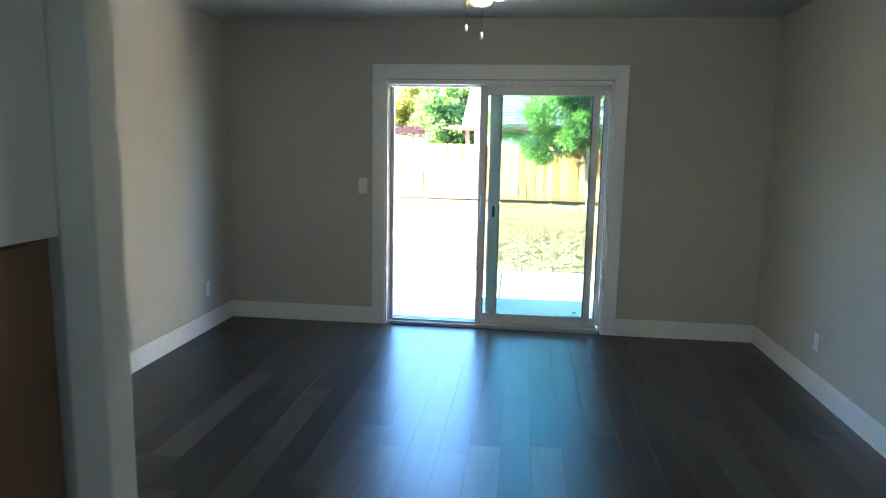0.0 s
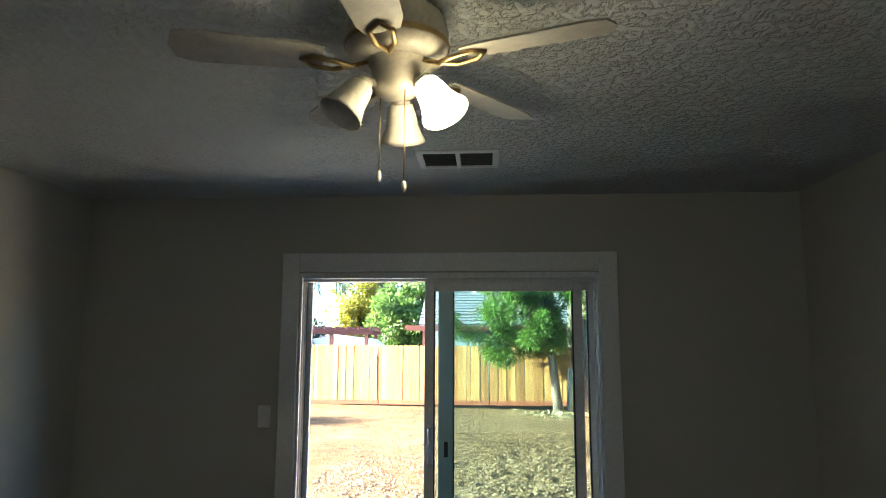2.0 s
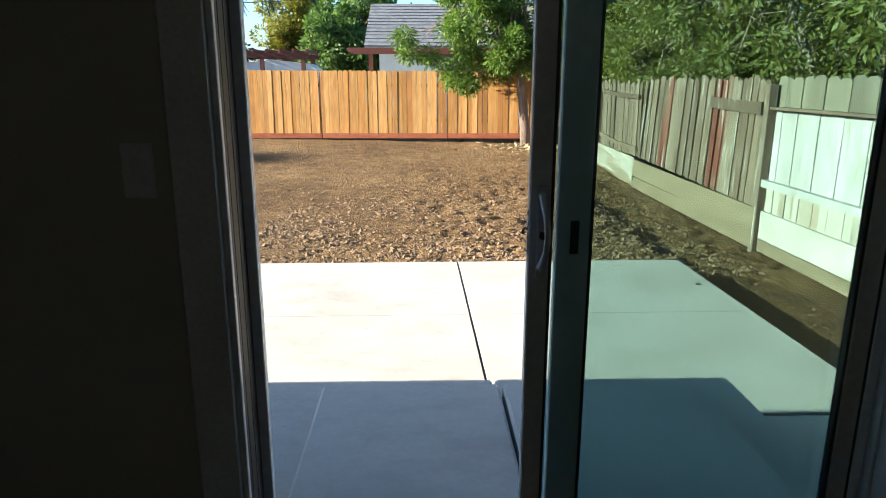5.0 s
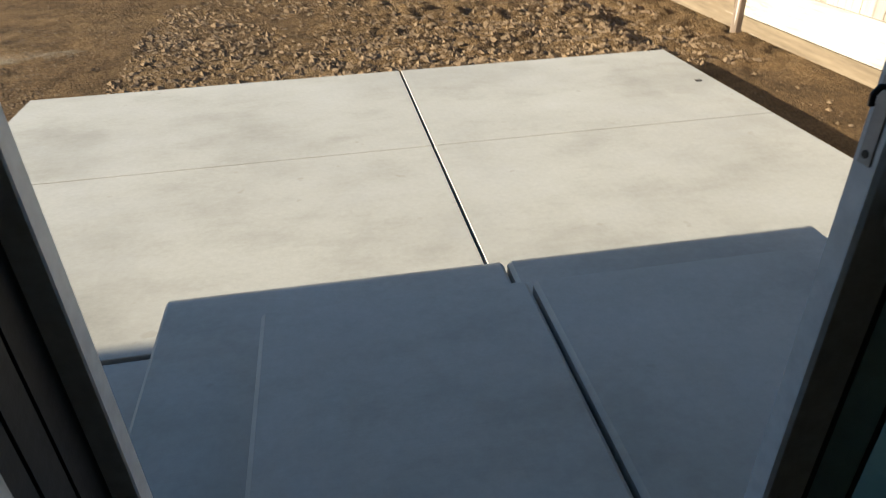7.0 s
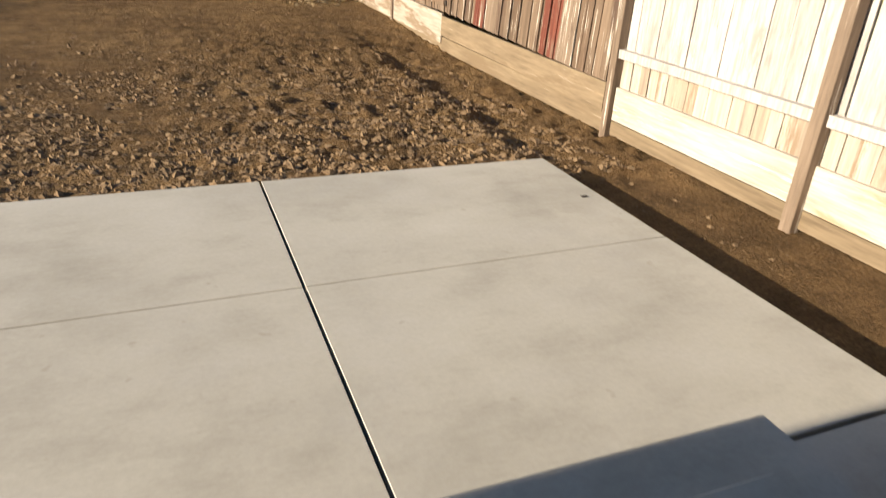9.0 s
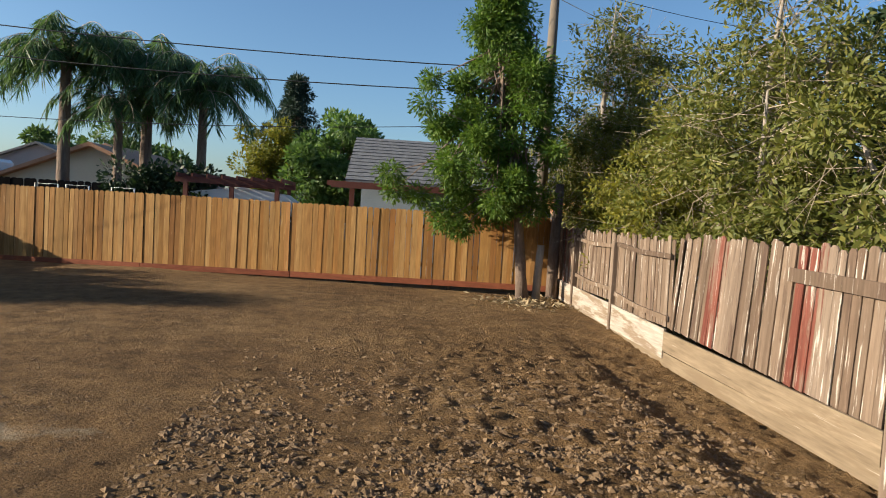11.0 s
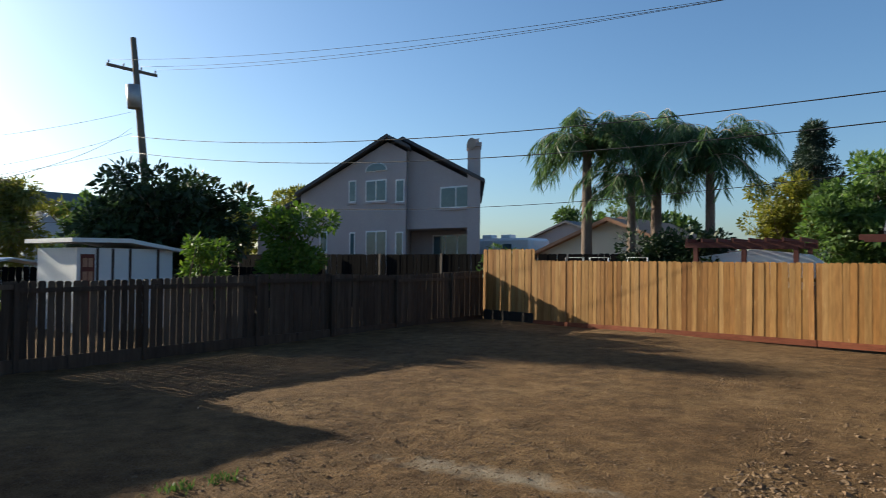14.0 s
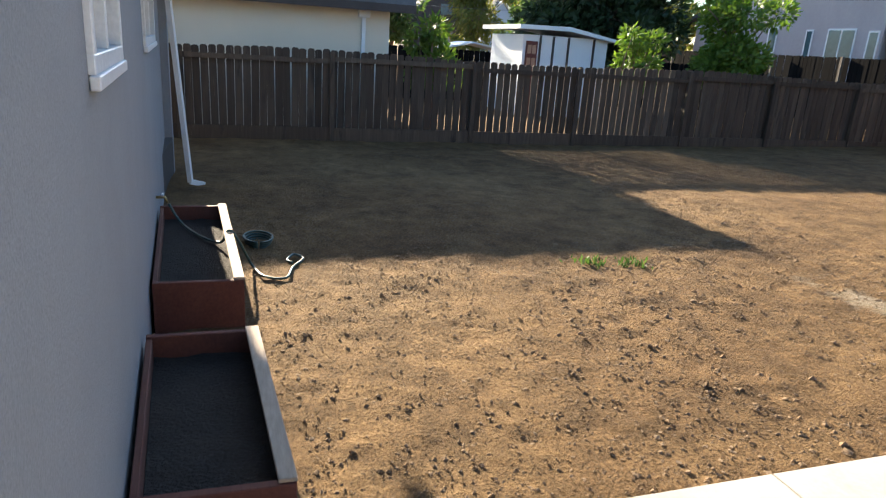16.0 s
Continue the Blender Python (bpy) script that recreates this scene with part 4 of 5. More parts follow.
run(fence_right, "board", g_wht, (RX + 0.02, -2.0), (RX + 0.02, 5.8), 0.2, 0.2, 1.4, lambda x, y: 1.07, rs, jitter=0.002, wander=0.003)
run(fence_right, "board", g_lit, (RX, -2.0), (RX, 5.8), 0.13, -0.09, 0.3, lambda x, y: 0.24, rs, jitter=0.003, wander=0.003)
def bar(name, mat, p, q, w, h, label=""):
    bm = bmesh.new()
    beam(bm, p, q, w, h)
    return part(name, bm, mat, fence_right, label)
for y, x, zt in ((5.88, 4.35, 1.33), (3.5, 4.33, 1.02), (1.15, 4.35, 1.2), (-1.2, 4.35, 1.2), (12.85, 4.27, 1.2), (15.35, 4.2, 1.25)):
    part("post", boxm(x - 0.05, y - 0.05, -0.65, x + 0.05, y + 0.05, zt, bev=0.008), M_OLDGREY, fence_right, "weathered square post")
bar("rail", M_OLDGREY, (4.36, -2, 1.08), (4.36, 5.82, 1.075), 0.09, 0.03, "weathered cap rail")
bar("rail", M_WHITEWASH, (4.35, -2, 0.24), (4.35, 3.44, 0.24), 0.07, 0.08, "white-painted rail")
bar("rail", M_WHITEWASH, (4.35, 3.56, 0.24), (4.35, 5.82, 0.24), 0.07, 0.08, "white-painted rail")
bar("kick_board", M_WHITEPATCH, (4.37, -2, -0.235), (4.37, 5.82, -0.24), 0.035, 0.32, "white-painted kick board")
bar("kick_board", M_KICK, (4.37, -2, -0.47), (4.37, 5.82, -0.48), 0.03, 0.14)
bar("kick_board", M_KICK, (4.33, 5.95, -0.205), (4.33, 10.5, -0.18), 0.035, 0.29, "dusty plank kick board")
bar("kick_board", M_KICK, (4.35, 5.95, -0.45), (4.35, 10.5, -0.45), 0.035, 0.2)
bar("kick_board", M_WHITEPEEL, (4.33, 10.5, -0.22), (4.14, 17.5, -0.05), 0.035, 0.44, "whitewashed kick board")
bar("kick_board", M_KICK, (4.35, 10.5, -0.5), (4.16, 17.5, -0.4), 0.035, 0.22)
bar("rail", M_OLDGREY, (4.36, 6.08, 1.06), (4.36, 7.5, 1.085), 0.03, 0.14, "patch board nailed across")
for p, q in (((4.33, 10.45, 1.08), (4.28, 12.75, 1.16)), ((4.27, 12.95, 1.12), (4.21, 15.25, 1.16)), ((4.33, 10.45, 0.16), (4.28, 12.75, 0.26)), ((4.27, 12.95, 0.32), (4.21, 15.25, 0.38))):
    mid = tuple((a + b) / 2 for a, b in zip(p, q))
    bm = bmesh.new()
    beam(bm, p, (mid[0] - 0.02, mid[1], mid[2] - 0.03), 0.035, 0.075)
    beam(bm, (mid[0] - 0.02, mid[1], mid[2] - 0.03), q, 0.035, 0.075)
    part("rail", bm, M_OLDGREY, fence_right, "sagging split rail")

# ---------------- planters, hose ----------------
for x0, x1, yo, lab in ((-6.12, -4.07, 0.745, "red-brown board planter box filled with dark soil"), (-3.3, -1.9, 0.75, "red-brown board planter box against the stucco wall")):
    pl = thing("planter_box", ((x0 + x1) / 2, 0.6, -0.5), lab, "planter", "planter boxes by the wall")
    z0, z1, y0 = -0.5, -0.12, YO + 0.02
    part("board", boxm(x0, y0, z0, x0 + 0.04, yo, z1, bev=0.004), M_PLANTER, pl)
    part("board", boxm(x1 - 0.04, y0, z0, x1, yo, z1, bev=0.004), M_PLANTER, pl)
    part("board", boxm(x0 + 0.041, yo - 0.04, z0, x1 - 0.041, yo, z1, bev=0.004), M_PLANTER, pl)
    part("board", boxm(x0 + 0.041, y0, z0, x1 - 0.041, y0 + 0.03, z1 - 0.01, bev=0.004), M_PLANTER, pl)
    part("top_edge", boxm(x0 + 0.01, yo - 0.065, z1 + 0.001, x1 - 0.01, yo + 0.004, z1 + 0.02, bev=0.003), M_PALEWOOD, pl, "pale cap board")
    bm = bmesh.new()
    n = 14
    vs = [[bm.verts.new((x0 + 0.042 + (x1 - x0 - 0.084) * i / n, y0 + 0.032 + (yo - y0 - 0.075) * j / 6, -0.24 + 0.02 * noise.noise((x0 + i * 0.7, j * 0.9, 0)))) for j in range(7)] for i in range(n + 1)]
    for i in range(n):
        for j in range(6):
            bm.faces.new((vs[i][j], vs[i + 1][j], vs[i + 1][j + 1], vs[i][j + 1])).smooth = True
    part("soil", bm, M_SOIL, pl, "soil darkened for the house shade")
    askew(pl)
spigot = thing("garden_tap", (-5.85, YO, 0.0), "small brass wall tap with a hose on it", "tap")
bm = bmesh.new()
tube(bm, [(-5.85, YO, 0.02), (-5.85, YO + 0.07, 0.02), (-5.85, YO + 0.09, -0.03)], 0.013, 8)
part("spout", bm, M_BRASS, spigot)
part("handle", boxm(-5.885, YO + 0.045, 0.035, -5.815, YO + 0.065, 0.05, bev=0.003), M_HANDLE, spigot)
askew(spigot)
hose = thing("garden_hose", (-5.3, 1.0, -0.45), "dark green garden hose lying over the planter and dirt", "hose")
pts = [(-5.85, YO + 0.1, -0.04), (-5.8, 0.36, -0.19), (-5.5, 0.48, -0.215), (-5.2, 0.65, -0.2), (-5.15, 0.72, -0.085), (-5.16, 0.80, -0.2), (-5.25, 0.9, -0.42), (-5.0, 0.97, -0.43), (-4.95, 1.13, -0.43), (-5.2, 1.22, -0.43), (-5.42, 1.34, -0.43), (-5.55, 1.28, -0.43), (-5.4, 1.2, -0.43), (-5.3, 1.24, -0.425)]
fine = []
for i in range(len(pts) - 1):
    p0, p1, p2, p3 = (Vector(pts[min(max(i + k, 0), len(pts) - 1)]) for k in (-1, 0, 1, 2))
    for s in range(6):
        t = s / 6
        fine.append(0.5 * ((2 * p1) + (p2 - p0) * t + (2 * p0 - 5 * p1 + 4 * p2 - p3) * t * t + (3 * p1 - p0 - 3 * p2 + p3) * t ** 3))
bm = bmesh.new()
tube(bm, fine, 0.011, 8)
part("hose_line", bm, M_HOSE, hose)
bm = bmesh.new()
for k in range(4):
    tube(bm, [(-6.0 + (0.16 + 0.01 * k) * math.cos(a), 1.02 + (0.1 + 0.01 * k) * math.sin(a), -0.46 + 0.022 * k) for a in np.linspace(0, 6.1, 20)], 0.011, 6)
part("hose_coil", bm, M_HOSE, hose, "loose coil of hose")
askew(hose)

# ---------------- buildings ----------------
def pane_window(parent, x0, x1, z0, z1, y, bars=1, name="window"):
    """A white-framed window in a wall that faces the yard along y."""
    w = part(name, boxm(x0, y - 0.05, z0, x1, y + 0.02, z1), M_VINYL, parent, "white-framed window")
    f = 0.09
    n = bars + 1
    step = (x1 - x0 - f) / n
    for i in range(n):
        part("pane", boxm(x0 + f + step * i, y - 0.06, z0 + f, x0 + step * (i + 1), y - 0.051, z1 - f), M_DARKGLASS, w)
    part("sill", boxm(x0 - 0.05, y - 0.1, z0 - 0.1, x1 + 0.05, y - 0.051, z0), M_HOUSE, w)
    return w


def pitched(parent, eave, ridge, x0, x1, mat, t=0.14, name="roof", label=""):
    """One roof slope from an eave (y, z) to a ridge (y, z) along x."""
    (ya, za), (yb, zb) = eave, ridge
    bm = bmesh.new()
    prism(bm, [(ya, za), (yb, zb), (yb, zb - t), (ya, za - t)], x0, x1, "x")
    r = part(name, bm, mat, parent, label)
    n = max(3, int(math.hypot(yb - ya, zb - za) / 0.28))
    bm = bmesh.new()
    for i in range(n):
        f0, f1 = i / n, (i + 1) / n
        a, b = Vector((0, ya + (yb - ya) * f0, za + (zb - za) * f0)), Vector((0, ya + (yb - ya) * f1, za + (zb - za) * f1))
        up = Vector((0, -(zb - za), yb - ya)).normalized() * (1 if yb > ya else -1)
        prism(bm, [((a + up * 0.004).y, (a + up * 0.004).z), ((a + up * 0.034).y, (a + up * 0.034).z), ((b + up * 0.012).y, (b + up * 0.012).z), ((b + up * 0.004).y, (b + up * 0.004).z)], x0 - 0.02, x1 + 0.02, "x")
    tagged(part("roof_covering", bm, mat, r), kind="stuff")
    return r


G0 = -0.5
two = thing("two_storey_house", (-27, 33, G0), "two-storey mauve stucco house with white windows", "house")
bm = bmesh.new()
prism(bm, [(-34.5, G0), (-25.3, G0), (-25.3, 7.9), (-26.78, 8.6), (-34.5, 5.9)], 29.7, 40)
part("wall", bm, M_HOUSE, two, "front bay wall")
bm = bmesh.new()
prism(bm, [(-25.29, 3.45), (-20.15, 3.45), (-20.15, 5.75), (-25.29, 8.2)], 30.2, 40)
box(bm, -25.29, 32.4, G0, -20.15, 40, 3.44)
box(bm, -20.6, 30.25, G0, -20.3, 30.55, 3.44)
part("wall", bm, M_HOUSE, two, "right wing wall over a porch")
bm = bmesh.new()
prism(bm, [(-39.5, G0), (-34.51, G0), (-34.51, 4.9), (-39.5, 3.9)], 30.4, 40)
part("wall", bm, M_HOUSE, two, "low side wing")
for poly, y0, lab in (([(-34.9, 5.82), (-26.78, 8.78), (-25.0, 7.95), (-25.0, 8.13), (-26.78, 8.98), (-34.9, 6.02)], 29.2, ""), ([(-26.7, 8.3), (-25.6, 8.62), (-19.8, 5.76), (-19.8, 5.94), (-25.6, 8.82), (-26.7, 8.5)], 29.75, ""), ([(-40.5, 3.75), (-34.5, 5.75), (-34.5, 5.95), (-40.5, 3.95)], 29.9, "")):
    bm = bmesh.new()
    prism(bm, poly, y0, 40.3)
    part("roof", bm, M_ROOF, two, "dark roof edge")
bm = bmesh.new()
box(bm, -20.95, 30.0, G0, -20.1, 30.9, 7.75)
box(bm, -21.02, 29.93, 7.75, -20.03, 30.97, 7.95)
box(bm, -20.85, 30.1, 7.95, -20.2, 30.8, 8.2)
part("chimney", bm, M_HOUSE, two)
bm = bmesh.new()
tube(bm, [(-20.7, 29.75, 7.9), (-20.7, 29.95, 7.95)], [0.3, 0.28], 12)
part("satellite_dish", bm, M_STEEL, two, "grey dish")
pane_window(two, -28.55, -26.82, 5.12, 6.43, 29.7)
pane_window(two, -30.0, -29.35, 5.16, 6.53, 29.7, 0)
pane_window(two, -26.12, -25.42, 4.98, 6.33, 29.7, 0)
pane_window(two, -22.85, -20.62, 4.54, 5.75, 30.2)
pane_window(two, -28.5, -26.78, 1.9, 3.4, 29.7)
pane_window(two, -29.9, -29.4, 1.9, 3.35, 29.7, 0)
pane_window(two, -26.1, -25.48, 1.9, 3.3, 29.7, 0)
pane_window(two, -32.6, -31.9, 2.1, 3.47, 29.7, 0)
pane_window(two, -23.55, -20.72, 1.2, 3.2, 32.4, 2)
bm = bmesh.new()
arch = [(-28.58, 6.93)] + [(-27.69 - 0.89 * math.cos(a), 7.02 + 0.42 * math.sin(a)) for a in np.linspace(0, math.pi, 9)] + [(-26.8, 6.93)]
prism(bm, arch, 29.63, 29.69)
wa = part("window", bm, M_VINYL, two, "arched fanlight window")
bm = bmesh.new()
prism(bm, [(x * 0.9 - 2.769, z * 0.82 + 1.29) for x, z in arch], 29.61, 29.629)
part("pane", bm, M_DARKGLASS, wa)

for o in two.children_recursive:
    o.data.transform(Matrix(((1, -0.72, 0, -0.72 * 3), (0, 1, 0, 0), (0, 0, 1, 0), (0, 0, 0, 1))))
# the front turned a few degrees towards the yard, out of the low sun
TURN_AT, TURN_EYE = LOC[two.name], Vector((0.3, 0.9, 1.53))
for o in two.children_recursive:
    for v in o.data.vertices:
        p = v.co + TURN_AT
        low = p.z < G0 + 0.01
        p = TURN_EYE + (p - TURN_EYE) / (0.85 - 0.0072 * (p.x - TURN_EYE.x))
        if low:
            p.z = G0
        v.co = p - TURN_AT

left = thing("neighbour_house", (-17.5, 0, G0), "single-storey cream stucco house with a grey shingle gable roof", "house")
part("wall", boxm(-22.0, -9.0, G0, -14.45, 4.1, 2.3), M_CREAM, left)
bm = bmesh.new()
prism(bm, [(-22.0, 2.3), (-14.45, 2.3), (-17.95, 3.55)], 3.95, 4.1)
part("gable_wall", bm, M_CREAM, left)
def side_slope(x_e, z_e, x_r, z_r, y0, y1):
    bm = bmesh.new()
    prism(bm, [(x_e, z_e), (x_r, z_r), (x_r, z_r - 0.14), (x_e, z_e - 0.14)], y0, y1)
    r = part("roof", bm, M_ROOF2, left)
    n = 16
    bm = bmesh.new()
    for i in range(n):
        f0, f1 = i / n, (i + 1) / n
        ax, az, bx, bz = x_e + (x_r - x_e) * f0, z_e + (z_r - z_e) * f0, x_e + (x_r - x_e) * f1, z_e + (z_r - z_e) * f1
        prism(bm, [(ax, az + 0.004), (ax, az + 0.036), (bx, bz + 0.012), (bx, bz + 0.004)], y0 - 0.02, y1 + 0.02)
    tagged(part("roof_covering", bm, M_ROOF2, r), kind="stuff")
side_slope(-14.0, 2.24, -17.95, 3.75, -9.5, 4.55)
side_slope(-22.5, 2.1, -17.951, 3.75, -9.5, 4.55)
part("fascia", boxm(-14.0, -9.5, 1.98, -13.96, 4.55, 2.14), M_DARKTRIM, left)
bm = bmesh.new()
box(bm, -14.44, 3.5, 0.2, -14.38, 3.58, 1.9)
box(bm, -14.44, 3.42, 1.85, -14.3, 3.66, 2.06, 0.01)
part("meter_box", bm, M_SHED, left, "white conduit and meter box")

shed = thing("garden_shed", (-19.5, 10.5, G0), "white panelled garden shed with a red door", "shed")
part("wall", boxm(-21.5, 9.1, G0, -18.9, 11.9, 1.86), M_SHED, shed)
for y in (9.62, 10.05, 10.55, 11.4):
    part("batten", boxm(-18.9, y, G0, -18.86, y + 0.06, 1.85), M_DARKTRIM, shed)
bm = bmesh.new()
prism(bm, [(8.85, 2.12), (10.45, 2.14), (12.1, 1.86), (12.1, 1.78), (10.45, 2.02), (8.85, 2.0)], -21.8, -18.6, "x")
part("roof", bm, M_SHED, shed)
dr = part("door", boxm(-18.9, 9.2, G0, -18.85, 9.56, 1.68), M_REDTRIM, shed, "red panelled door")
for z in (0.95, 1.32):
    for y in (9.24, 9.39):
        part("panel", boxm(-18.849, y, z, -18.84, y + 0.12, z + 0.25), M_TERRA, dr)

gab = thing("blue_gabled_house", (-51, 21, G0), "pale blue gabled house with white barge boards", "house")
bm = bmesh.new()
prism(bm, [(19.3, G0), (22.5, G0), (22.5, 3.0), (20.9, 4.75), (19.3, 3.0)], -56, -51, "x")
part("wall", bm, M_BLUE, gab)
bm = bmesh.new()
prism(bm, [(19.0, 2.8), (20.9, 4.85), (22.8, 2.8), (22.8, 3.0), (20.9, 5.05), (19.0, 3.0)], -56.3, -51, "x")
part("roof", bm, M_ROOF, gab)
bm = bmesh.new()
prism(bm, [(19.0, 2.78), (20.9, 4.83), (22.8, 2.78), (22.8, 3.02), (20.9, 5.07), (19.0, 3.02)], -50.99, -50.8, "x")
part("barge_board", bm, M_SHED, gab, "white scalloped barge board")
far = thing("far_house", (-69, 26, G0), "brown two-storey house with a long roof and chimney", "house")
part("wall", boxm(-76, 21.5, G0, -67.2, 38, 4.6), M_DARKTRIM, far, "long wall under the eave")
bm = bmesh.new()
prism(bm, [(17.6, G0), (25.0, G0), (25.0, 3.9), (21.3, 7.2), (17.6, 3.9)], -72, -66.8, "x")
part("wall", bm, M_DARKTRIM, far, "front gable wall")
bm = bmesh.new()
prism(bm, [(17.0, 3.5), (21.3, 7.3), (25.6, 3.5), (25.6, 3.75), (21.3, 7.55), (17.0, 3.75)], -72, -66.5, "x")
part("roof", bm, M_ROOF2, far, "front gable roof")
bm = bmesh.new()
prism(bm, [(-66.6, 4.5), (-71.5, 8.0), (-76.5, 4.5), (-76.5, 4.7), (-71.5, 8.25), (-66.6, 4.7)], 21.4, 38.4)
part("roof", bm, M_ROOF2, far, "long main roof")
part("chimney", boxm(-70.6, 24.2, 6.5, -69.4, 25.8, 8.9), M_BARK, far)
for z0, z1 in ((1.5, 2.6), (4.2, 5.2)):
    part("window", boxm(-66.8, 20.6, z0, -66.75, 22.0, z1), M_DARKGLASS, far)
cov = thing("patio_cover", (-24.8, 9.7, G0), "low pale grey patio cover on posts", "patio cover")
bm = bmesh.new()
prism(bm, [(8.3, 1.34), (9.4, 1.58), (11.0, 1.34), (11.0, 1.28), (9.4, 1.52), (8.3, 1.28)], -26.2, -24.2, "x")
part("roof", bm, M_SHED, cov)
for x in (-26.0, -24.4):
    for y in (8.5, 10.8):
        part("post", boxm(x - 0.05, y - 0.05, G0, x + 0.05, y + 0.05, 1.3), M_SHED, cov)
tiled = thing("tiled_lean_to", (5.3, 19.4, G0), "low lean-to with orange clay roof tiles", "lean-to")
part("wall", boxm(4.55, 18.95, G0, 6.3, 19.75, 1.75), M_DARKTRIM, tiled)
bm = bmesh.new()
prism(bm, [(18.75, 1.72), (19.85, 2.1), (19.85, 2.04), (18.75, 1.66)], 4.4, 6.5, "x")
part("roof", bm, M_TERRA, tiled)
for k in range(15):
    bm = bmesh.new()
    tube(bm, [(4.47 + 0.14 * k, 18.72, 1.72), (4.47 + 0.14 * k, 19.84, 2.11)], 0.055, 8)
    part("tile_row", bm, M_TILE, tiled)

# house with the dark shingle roof behind the back fence
back = thing("neighbour_house", (4, 23, G0), "grey house with dark shingle roof and red eave trim", "house")
part("wall", boxm(-0.9, 20.9, G0, 11, 27, 2.3), M_BLUE, back)
pitched(back, (20.1, 2.35), (23.6, 3.95), -1.3, 11.5, M_ROOF2)
pitched(back, (27.6, 2.35), (23.6, 3.95), -1.3, 11.5, M_ROOF2)
bm = bmesh.new()
box(bm, -1.7, 20.0, 2.12, 11.5, 20.1, 2.3)
box(bm, -1.85, 20.3, 2.18, -0.6, 20.42, 2.32)
box(bm, -1.2, 20.3, G0, -1.06, 20.44, 2.2)
part("eave_trim", bm, M_REDTRIM, back, "dark red eave and porch post")
part("window", boxm(3.0, 20.86, 1.2, 4.6, 20.9, 2.1), M_DARKGLASS, back)
perg = thing("pergola", (-4.8, 21, G0), "dark red timber pergola over a white covered boat", "pergola")
for x in (-5.9, -4.6, -3.3):
    for y in (20.6, 22.6):
        part("post", boxm(x - 0.06, y - 0.06, G0, x + 0.06, y + 0.06, 2.02), M_REDTRIM, perg)
for y in (20.6, 22.6):
    part("beam", boxm(-6.2, y - 0.05, 2.02, -3.1, y + 0.05, 2.18), M_REDTRIM, perg)
for x in np.arange(-6.1, -3.1, 0.42):
    part("rafter", boxm(x - 0.025, 20.4, 2.18, x + 0.025, 22.8, 2.28), M_REDTRIM, perg)
boat = thing("covered_boat", (-4.6, 21.6, G0), "white covered boat parked under the pergola", "boat")
bm = bmesh.new()
prism(bm, [(-6.4, 0.9), (-6.1, 1.75), (-4.4, 1.98), (-3.2, 1.85), (-2.7, 1.5), (-3.2, 0.9)], 21.0, 22.3)
part("hull", bm, M_RV, boat)
part("trailer", boxm(-6.0, 21.2, G0, -3.4, 22.1, 0.9), M_DARKTRIM, boat)
rv = thing("motor_home", (-22, 36, G0), "white motor home parked behind the fence", "motor home")
part("body", boxm(-25.2, 35, 0.2, -20.0, 37.4, 3.05, bev=0.15), M_RV, rv)
part("window", boxm(-21.9, 34.96, 2.1, -21.3, 35.0, 2.7), M_DARKGLASS, rv)
for x in (-24.0, -22.6):
    part("roof_vent", boxm(x, 35.8, 3.05, x + 0.7, 36.5, 3.3, bev=0.05), M_RV, rv)
part("wheel_skirt", boxm(-25.0, 35.1, G0, -20.2, 37.3, 0.2), M_DARKTRIM, rv)
for x0, x1, y, zt, m, r, lab in ((-19.6, -11.5, 38, 4.3, M_CREAM, M_TERRA, "tan house with terracotta tile roof"), (-31, -22, 52, 5.2, M_HOUSE, M_ROOF2, "distant house with grey roof"), (-10, -3, 46, 4.6, M_CREAM, M_ROOF2, "distant tan house with grey roof"), (-17, -8.5, 30, 3.7, M_CREAM, M_TERRA, "low tan house with faded terracotta roof")):
    hs = thing("distant_house", ((x0 + x1) / 2, y, G0), lab, "house")
    xm = (x0 + x1) / 2
    bm = bmesh.new()
    prism(bm, [(x0 + 0.4, G0), (x1 - 0.4, G0), (x1 - 0.4, zt - 1.6), (xm, zt - 0.15), (x0 + 0.4, zt - 1.6)], y, y + 8)
    part("wall", bm, m, hs)
    bm = bmesh.new()
    prism(bm, [(x0, zt - 1.75), (xm, zt), (x1, zt - 1.75), (x1, zt - 1.9), (xm, zt - 0.17), (x0, zt - 1.9)], y - 0.4, y + 8.4)
    part("roof", bm, r, hs)

# dark neighbour fence beyond
fence_far = thing("dark_fence", (-24, 22, G0), "near-black picket fence of the yard behind", "fence")
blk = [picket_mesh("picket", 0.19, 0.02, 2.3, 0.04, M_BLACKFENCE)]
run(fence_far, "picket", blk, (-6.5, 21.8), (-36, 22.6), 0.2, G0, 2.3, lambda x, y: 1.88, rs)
for x in np.arange(-30, -13, 3.4):
    part("post", boxm(x - 0.05, 22.0, G0, x + 0.05, 22.1, 1.9), M_POLE, fence_far, "weathered grey post")
fence_l2 = thing("dark_fence", (-17, 12, G0), "low dark boards beside the shed", "fence")
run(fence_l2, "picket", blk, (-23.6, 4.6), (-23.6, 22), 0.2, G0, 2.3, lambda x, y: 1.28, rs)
# white frames on the tall-grass side of the back fence
for x in (-9.4, -8.5, -7.2):
    fr = thing("trellis_frame", (x, back_line(x) + 0.5, G0), "small white pipe frame behind the back fence", "trellis", "white pipe frames")
    bm = bmesh.new()
    y = back_line(x) + 0.5
    tube(bm, [(x - 0.3, y, G0), (x - 0.3, y, 1.72), (x + 0.3, y, 1.72), (x + 0.3, y, G0)], 0.02, 6)
    part("pipe", bm, M_RV, fr)

